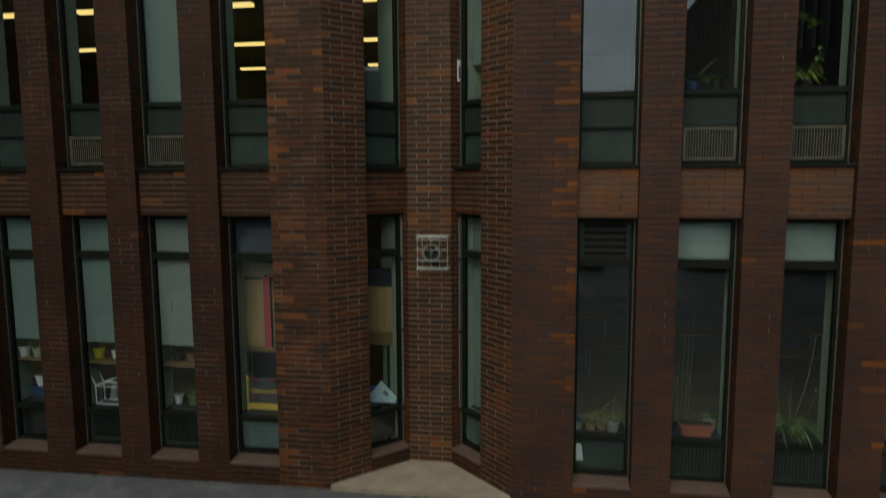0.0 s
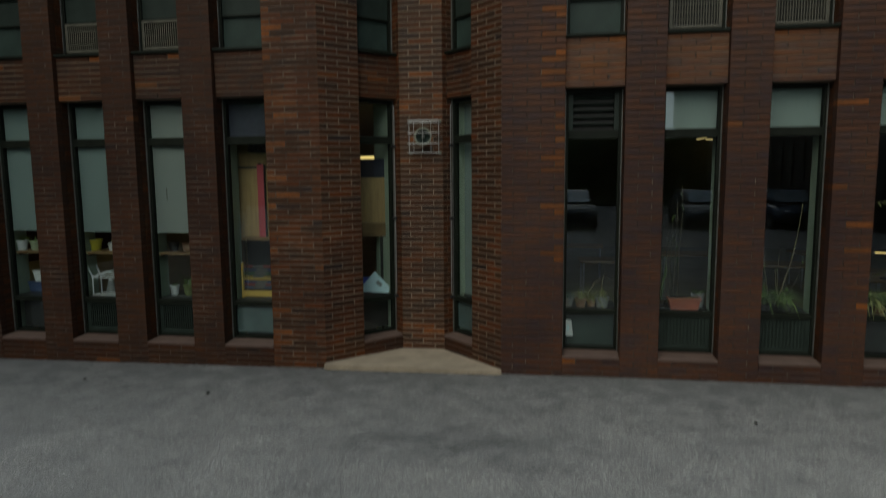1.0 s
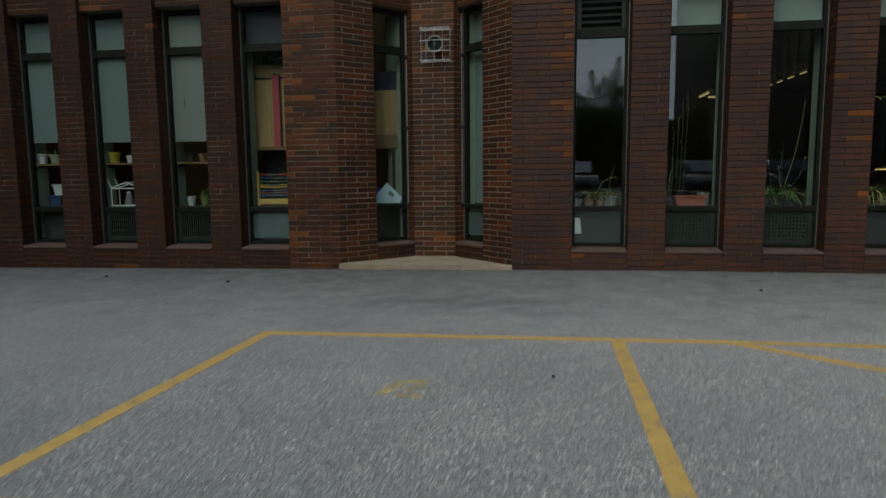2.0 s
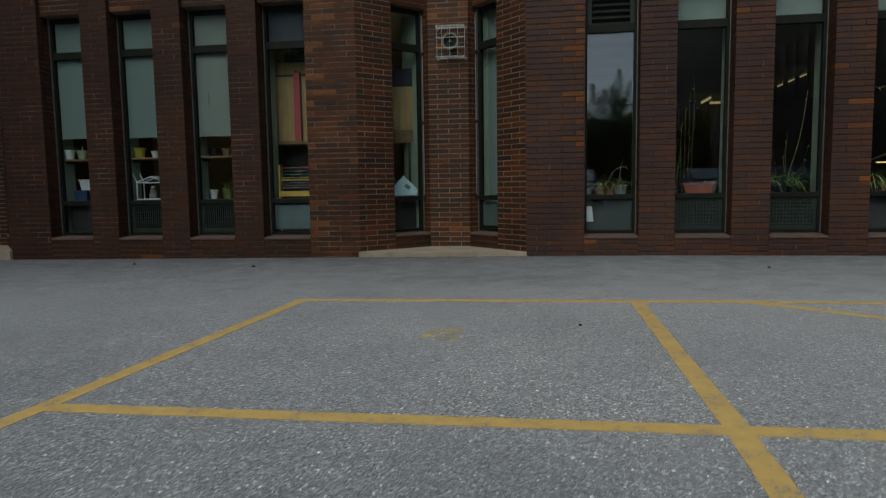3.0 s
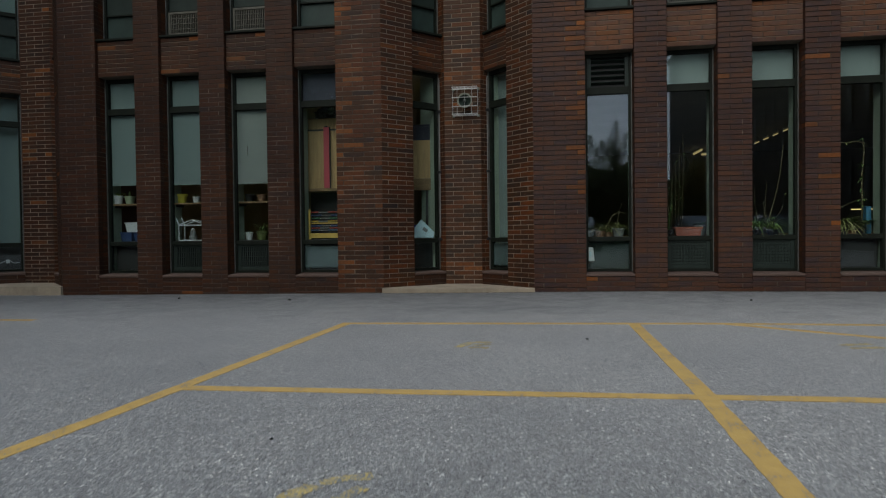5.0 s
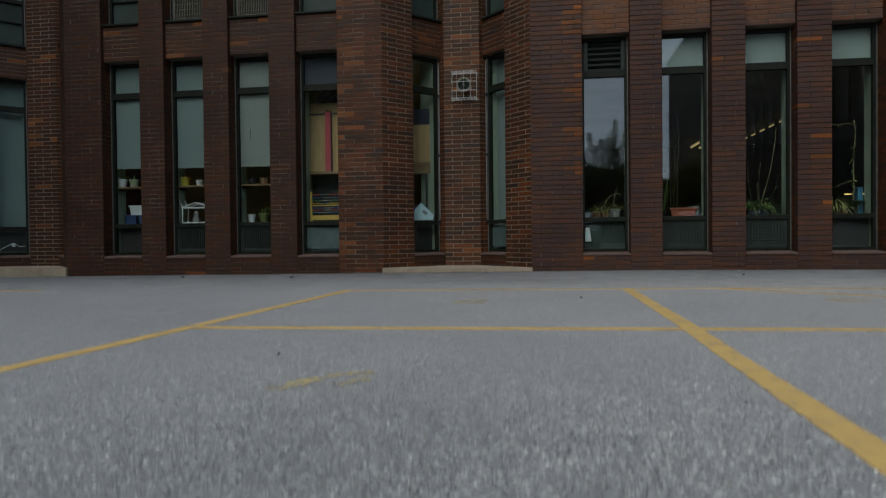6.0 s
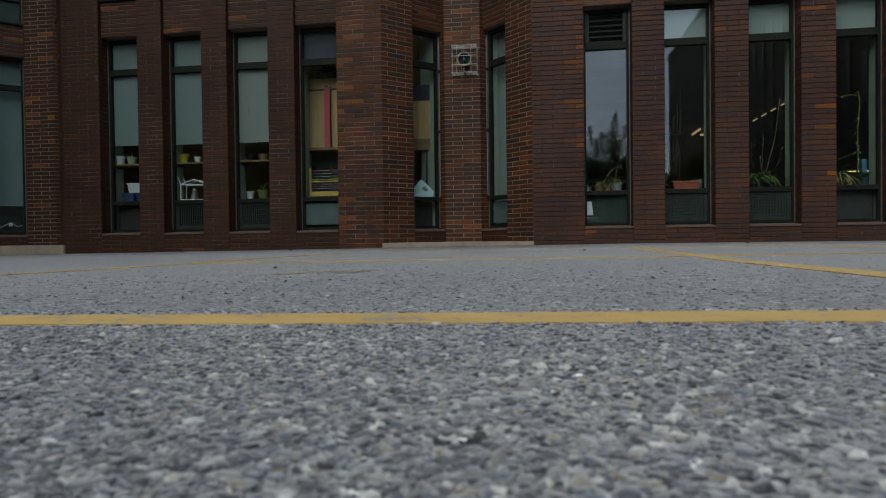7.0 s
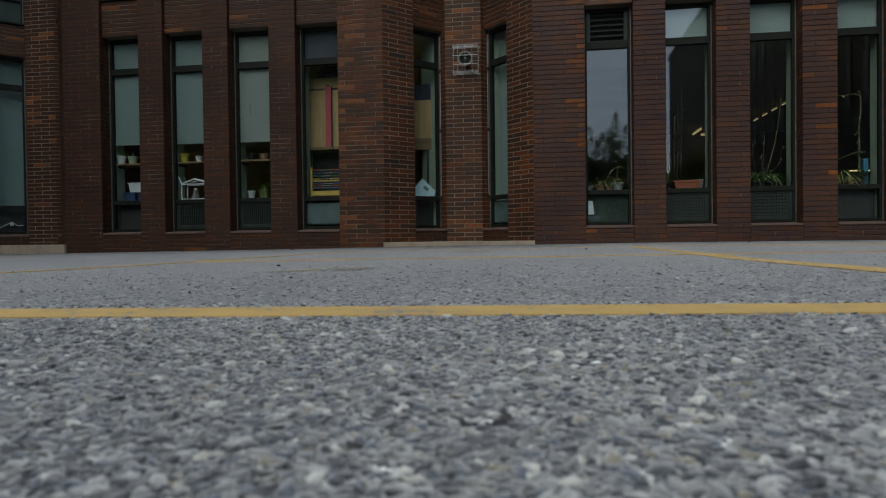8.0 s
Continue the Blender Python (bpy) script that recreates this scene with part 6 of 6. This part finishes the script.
def young_tree(height, seed, label):
    """A slender tree: upright leafy shoots that stand out singly against the sky."""
    t = thing("young_tree", label, "tree", pose(0, 0, 0))
    rng = random.Random(seed)
    bm, leaves = bmesh.new(), bmesh.new()
    trunk = [(0.05 * math.sin(i), 0.04 * math.cos(2 * i), height * 0.62 * i / 6 - 0.2) for i in range(7)]
    tube(trunk, height * 0.012, 8, bm, height * 0.005)
    shoots = [(0.30, 0.0, 1.0), (-0.95, 0.1, 0.90), (-0.35, -0.4, 0.86), (0.75, 0.3, 0.90), (1.35, -0.1, 0.76), (-1.6, 0.2, 0.74), (0.0, 0.9, 0.84), (0.5, -0.9, 0.80), (-0.7, 0.8, 0.78),
              (1.0, 0.8, 0.74), (-1.2, -0.7, 0.72), (1.7, 0.5, 0.64), (-2.0, -0.2, 0.62), (0.2, -0.4, 0.78), (1.1, -0.8, 0.70), (-0.1, 0.3, 0.88)]
    for sx, sy, top in shoots:
        base = Vector(trunk[rng.choice((3, 4, 5))])
        sx *= 1.3
        tip = Vector((sx + rng.uniform(-0.08, 0.08), sy, height * top))
        elbow = base.lerp(Vector((sx, sy, base.z + 0.2 * (tip.z - base.z))), 0.7)
        path = [base, elbow, elbow.lerp(tip, 0.5) + Vector((rng.uniform(-0.1, 0.1), 0, 0)), tip]
        tube(path, height * 0.005, 6, bm, height * 0.0012)
        for k in range(400):
            f = rng.random() ** 0.8
            p = elbow.lerp(tip, f)
            reach = 0.66 * (1.05 - f) ** 0.7 + 0.05
            # leaves sit in sprays that leave the sky in between
            a = rng.choice((0.3, 1.4, 2.5, 3.9, 5.2)) + f * 9 + rng.uniform(-0.35, 0.35)
            p = p + Vector((math.cos(a), math.sin(a), 0.55)) * reach * rng.uniform(0.2, 1.0)
            u = Vector((rng.gauss(0, 0.7), rng.gauss(0, 0.7), rng.gauss(0.5, 0.6))).normalized()
            w = u.cross(Vector((rng.gauss(0, 1), rng.gauss(0, 1), rng.gauss(0, 1)))).normalized()
            q = rng.uniform(0.05, 0.105)
            leaves.faces.new([leaves.verts.new(v) for v in (p - u * q, p + w * q * 0.45, p + u * q, p - w * q * 0.45)])
    part("trunk", bm, BARK, t)
    part("crown", leaves, LEAF_YOUNG, t, "open crown of small grey-green leaves")
    return t


slim_tree = young_tree(7.6, 5, "young tree with an open pointed crown beyond the yard")
slim_tree.matrix_world = pose(4.75, -32, 0)
big_tree = tree("broad_tree", 15.0, 5.2, 8, 9000, "tall broad tree with dense dark leaves beyond the yard")
big_tree.matrix_world = pose(-5.5, -36, 0)
for bx, by, sc, rz in ((-13, -33, 1.0, 70), (-21, -37, 1.1, 150), (-30, -32, 1.05, 220), (-40, -36, 1.15, 20), (-9, -44, 1.2, 310), (-52, -34, 1.2, 100), (-25, -30, 1.1, 40), (-17, -29, 1.0, 190), (-34, -28, 1.1, 280)):
    copy_thing(big_tree, pose(bx, by, 0, 0, 0, rz) @ Matrix.Scale(sc, 4))
copy_thing(slim_tree, pose(7.0, -34, 0, 0, 0, 130) @ Matrix.Scale(0.75, 4))


def hedge(x0, x1, y, h, seed):
    """A clipped dark hedge of many leaves round a core of twigs."""
    rng = random.Random(seed)
    hd = thing("hedge", "dark green hedge along the far side of the yard", "hedge", pose((x0 + x1) / 2, y, 0))
    w = (x1 - x0) / 2
    bm = bmesh.new()
    for k in range(40):
        px = -w + 2 * w * (k + 0.5) / 40
        tube([(px, 0, -0.1), (px + rng.uniform(-0.3, 0.3), rng.uniform(-0.3, 0.3), h * rng.uniform(0.6, 0.9))], 0.16, 5, bm, 0.08)
    part("twigs", bm, BARK, hd)
    bm = bmesh.new()
    for k in range(46000):
        px = rng.uniform(-w, w)
        top = h * (0.86 + 0.14 * math.sin(px * 1.3) * math.sin(px * 0.37 + 1))
        p = Vector((px, rng.gauss(0, 0.45), top * rng.random() ** 0.95))
        u = Vector((rng.gauss(0, 1), rng.gauss(0, 1), rng.gauss(0, 1))).normalized()
        v = u.cross(Vector((rng.gauss(0, 1), rng.gauss(0, 1), rng.gauss(0, 1)))).normalized()
        s = rng.uniform(0.14, 0.30)
        bm.faces.new([bm.verts.new(q) for q in (p - u * s, p + v * s * 0.6, p + u * s, p - v * s * 0.6)])
    part("leaves", bm, LEAF_TREE, hd)


hedge(-30, 11, -35.5, 5.7, 3)


def far_house():
    """The long wing along the yard, which the glass mirrors."""
    h = thing("school_wing", "long four-storey dark brick school wing with rows of tall windows", "building", pose(0, 0, 0))
    x0, x1, y0, y1, top = 12.5, 25.0, -55.0, -3.0, 16.6
    part("wall", box(x0, x1, y0, y1, -0.5, top), FAR_WALL, h)
    part("roof", box(x0 - 0.15, x1 + 0.15, y0 - 0.15, y1 + 0.15, top + 0.002, top + 0.35), FRAME, h)
    for row in range(4):
        for col in range(36):
            wy, wz = y0 + 1.0 + 1.42 * col, 0.9 + 4.0 * row
            f = part("window", box(x0 - 0.05, x0 - 0.002, wy, wy + 0.42, wz, wz + 2.7), FRAME, h)
            part("pane", box(x0 - 0.056, x0 - 0.051, wy + 0.05, wy + 0.37, wz + 0.07, wz + 2.63), FAR_PANE, f)


far_house()


def car(x, y, turn, color, label):
    c = thing("parked_car", label, "car", pose(x, y, ground_z(x, y), 0, 0, turn), group="parked cars")
    paint = plain("car_paint", color, 0.25, 0.3, vary=0.05, bump=0)
    # side outline of the body and of the cabin, nose towards +x
    low = [(2.15, 0.32), (2.20, 0.62), (2.05, 0.80), (1.15, 0.95), (-1.75, 1.0), (-2.15, 0.93), (-2.22, 0.5), (-2.10, 0.30)]
    cab = [(1.15, 0.95), (0.30, 1.42), (-0.2, 1.48), (-1.2, 1.44), (-1.80, 1.0)]

    def hull(outline, half, tuck):
        bm = bmesh.new()
        rings = []
        for yy, f in ((-half, 0.94), (-half * 0.9, 1.0), (half * 0.9, 1.0), (half, 0.94)):
            zc = sum(p[1] for p in outline) / len(outline)
            rings.append([bm.verts.new((px * (0.985 if f < 1 else 1), yy * (1 - tuck * max(0, pz - 0.95)), zc + (pz - zc) * f)) for px, pz in outline])
        k = len(outline)
        bm.faces.new(rings[0][::-1])
        bm.faces.new(rings[-1])
        for a, b in zip(rings, rings[1:]):
            for i in range(k):
                bm.faces.new((a[i], a[(i + 1) % k], b[(i + 1) % k], b[i]))
        bmesh.ops.recalc_face_normals(bm, faces=bm.faces[:])
        bmesh.ops.bevel(bm, geom=bm.edges[:], offset=0.03, segments=2, affect="EDGES")
        return bm
    part("body", hull(low, 0.88, 0), paint, c, smooth=True)
    part("cabin", hull(cab, 0.78, 0.28), paint, c, smooth=True)
    dark = plain("car_glass", (0.22, 0.27, 0.31), 0.08, 0.22, vary=0.05, bump=0)
    wsm = pose(0.745, 0, 1.20, 0, 29, 0)
    part("windscreen", box(-0.43, 0.43, -0.62, 0.62, 0.012, 0.03, 0.008, m=wsm), dark, c)
    part("rear_window", box(-0.28, 0.28, -0.58, 0.58, 0.012, 0.03, 0.008, m=pose(-1.52, 0, 1.235, 0, -37, 0)), dark, c)
    for s in (-1, 1):
        for a, b in ((-1.15, -0.35), (-0.27, 0.5)):
            part("side_window", box(a, b, -0.01, 0.01, -0.17, 0.15, 0.01, m=pose(0, s * 0.735, 1.2, s * 16)), dark, c)
        part("headlight", box(2.02, 2.15, s * 0.62 - 0.16, s * 0.62 + 0.16, 0.62, 0.74, 0.03), WHITE_PLASTIC, c)
        part("tail_light", box(-2.22, -2.12, s * 0.66 - 0.13, s * 0.66 + 0.13, 0.72, 0.9, 0.02), TERRACOTTA, c)
        part("mirror", box(0.5, 0.62, s * 0.95 - 0.09, s * 0.95 + 0.09, 0.98, 1.1, 0.03), paint, c)
    part("bumper", box(2.10, 2.24, -0.78, 0.78, 0.30, 0.50, 0.04), BLACK, c)
    part("bumper", box(-2.26, -2.14, -0.78, 0.78, 0.30, 0.50, 0.04), BLACK, c)
    part("radiator_grille", box(2.12, 2.22, -0.42, 0.42, 0.54, 0.66, 0.02), BLACK, c)
    for wx in (-1.35, 1.38):
        for s in (-1, 1):
            bm = lathe([(0.2, -0.1), (0.30, -0.1), (0.325, -0.07), (0.325, 0.07), (0.30, 0.1), (0.2, 0.1)], 28)
            bmesh.ops.rotate(bm, cent=(0, 0, 0), matrix=Matrix.Rotation(radians(90), 3, "X"), verts=bm.verts[:])
            bmesh.ops.translate(bm, vec=(wx, s * 0.80, 0.325), verts=bm.verts[:])
            wh = part("wheel", bm, ASPHALT_CAR, c, "black rubber tyre")
            bm = lathe([(0.205, -0.085), (0.19, -0.105), (0.05, -0.10), (0.05, 0.10), (0.19, 0.105), (0.205, 0.085)], 20)
            bmesh.ops.rotate(bm, cent=(0, 0, 0), matrix=Matrix.Rotation(radians(90), 3, "X"), verts=bm.verts[:])
            bmesh.ops.translate(bm, vec=(wx, s * 0.80, 0.325), verts=bm.verts[:])
            part("rim", bm, CHROME, wh, "silver wheel rim")
    return c


car(2.1, -19.5, 90, (0.10, 0.11, 0.12), "dark grey parked car facing the building")
car(7.1, -19.5, 90, (0.13, 0.14, 0.15), "grey parked car facing the building")
car(10.2, -19.5, 90, (0.05, 0.07, 0.11), "dark blue parked car facing the building")
car(-7.0, -21, 90, (0.45, 0.46, 0.46), "white parked car facing the building")

# ---- bricks, piece by piece ----
FACE = {f"wall_pier_{k}": BRICK_CALM if k in (1, 2, 3, 7) else BRICK_PLUM for k in (1, 2, 3, 4, 5, 6, 7, 9)}
for w, sort, a1, a2, width, odd, even, orange, e1, e2, e3 in WALLS:
    if sort == "front":
        far = w.name == "wall_pier_10"
        ret = []
        if e1[0]:
            ret.append(((e2, 0.30), radians(-90), 0.195, 0.105, 0.19, 0.06))
        if e1[1]:
            ret.append(((e3, 0.105), radians(90), 0.195, 0.10, 0.19, 0.06))
        if far:
            ret.append((a1, 0.0, width, odd, even, DEPTH))
        else:
            lay(w, a1, 0.0, width, FIRST, LAST, odd, even, orange, usual=FACE.get(w.name))
            head_joints(w, a1, 0.0, width, FIRST, LAST, odd, even)
        lay_joined(w, ret, FIRST, LAST)
    elif sort == "slant":
        o = a1 @ Vector((a2, 0, 0))
        ang = radians(-45) if e1 else radians(45)
        lay(w, (o.x, o.y), ang, width, FIRST, LAST, odd, even, orange, usual=BRICK_CALM if o.x < -5 else None)
        head_joints(w, (o.x, o.y), ang, width, FIRST, LAST, odd, even, MORTAR_LIGHT if o.x > -5 else MORTAR_PATCHY)
        end = a1 @ Vector((a2 if e1 else a2 + width, 0.105 if not e1 else 0.28, 0))
        lay_joined(w, [((end.x, end.y), ang + radians(90 if not e1 else -90), 0.175, 0.10, 0.17, 0.06)], FIRST, LAST)
    elif sort == "middle":
        lay(w, a1, 0.0, width, FIRST, LAST, odd, even, orange, usual=BRICK_PALE if e1 > -3 else BRICK_CALM)
        head_joints(w, a1, 0.0, width, FIRST, LAST, odd, even, MORTAR_LIGHT)
        left = (e1 - 0.25 * R2, NDEPTH + 0.25 * R2)
        lay_joined(w, [(left, radians(-45), 0.245, 0.10, 0.19, 0.05), ((e2 + 0.004, NDEPTH + 0.004), radians(45), 0.245, 0.15, 0.06, 0.05)], FIRST, LAST)
    else:
        o = a1 @ Vector((0, 0, 0))
        ang = a1.to_euler().z
        k1, k0 = (-8, 0) if e1 == -8 else (46, 50)
        lay(w, (o.x, o.y), ang, width, k0, k1, odd, even, orange, dz=0.0 if e1 == -8 else 0.0215, usual=(BRICK_SPANDREL if o.x > 1 else BRICK_CALM if o.x < -2.5 else None) if e1 == -8 else BRICK_CALM if o.x < 1 else BRICK_PLUM)
        head_joints(w, (o.x, o.y), ang, width, k0, k1, odd, even, None, 0.0 if e1 == -8 else 0.0215)
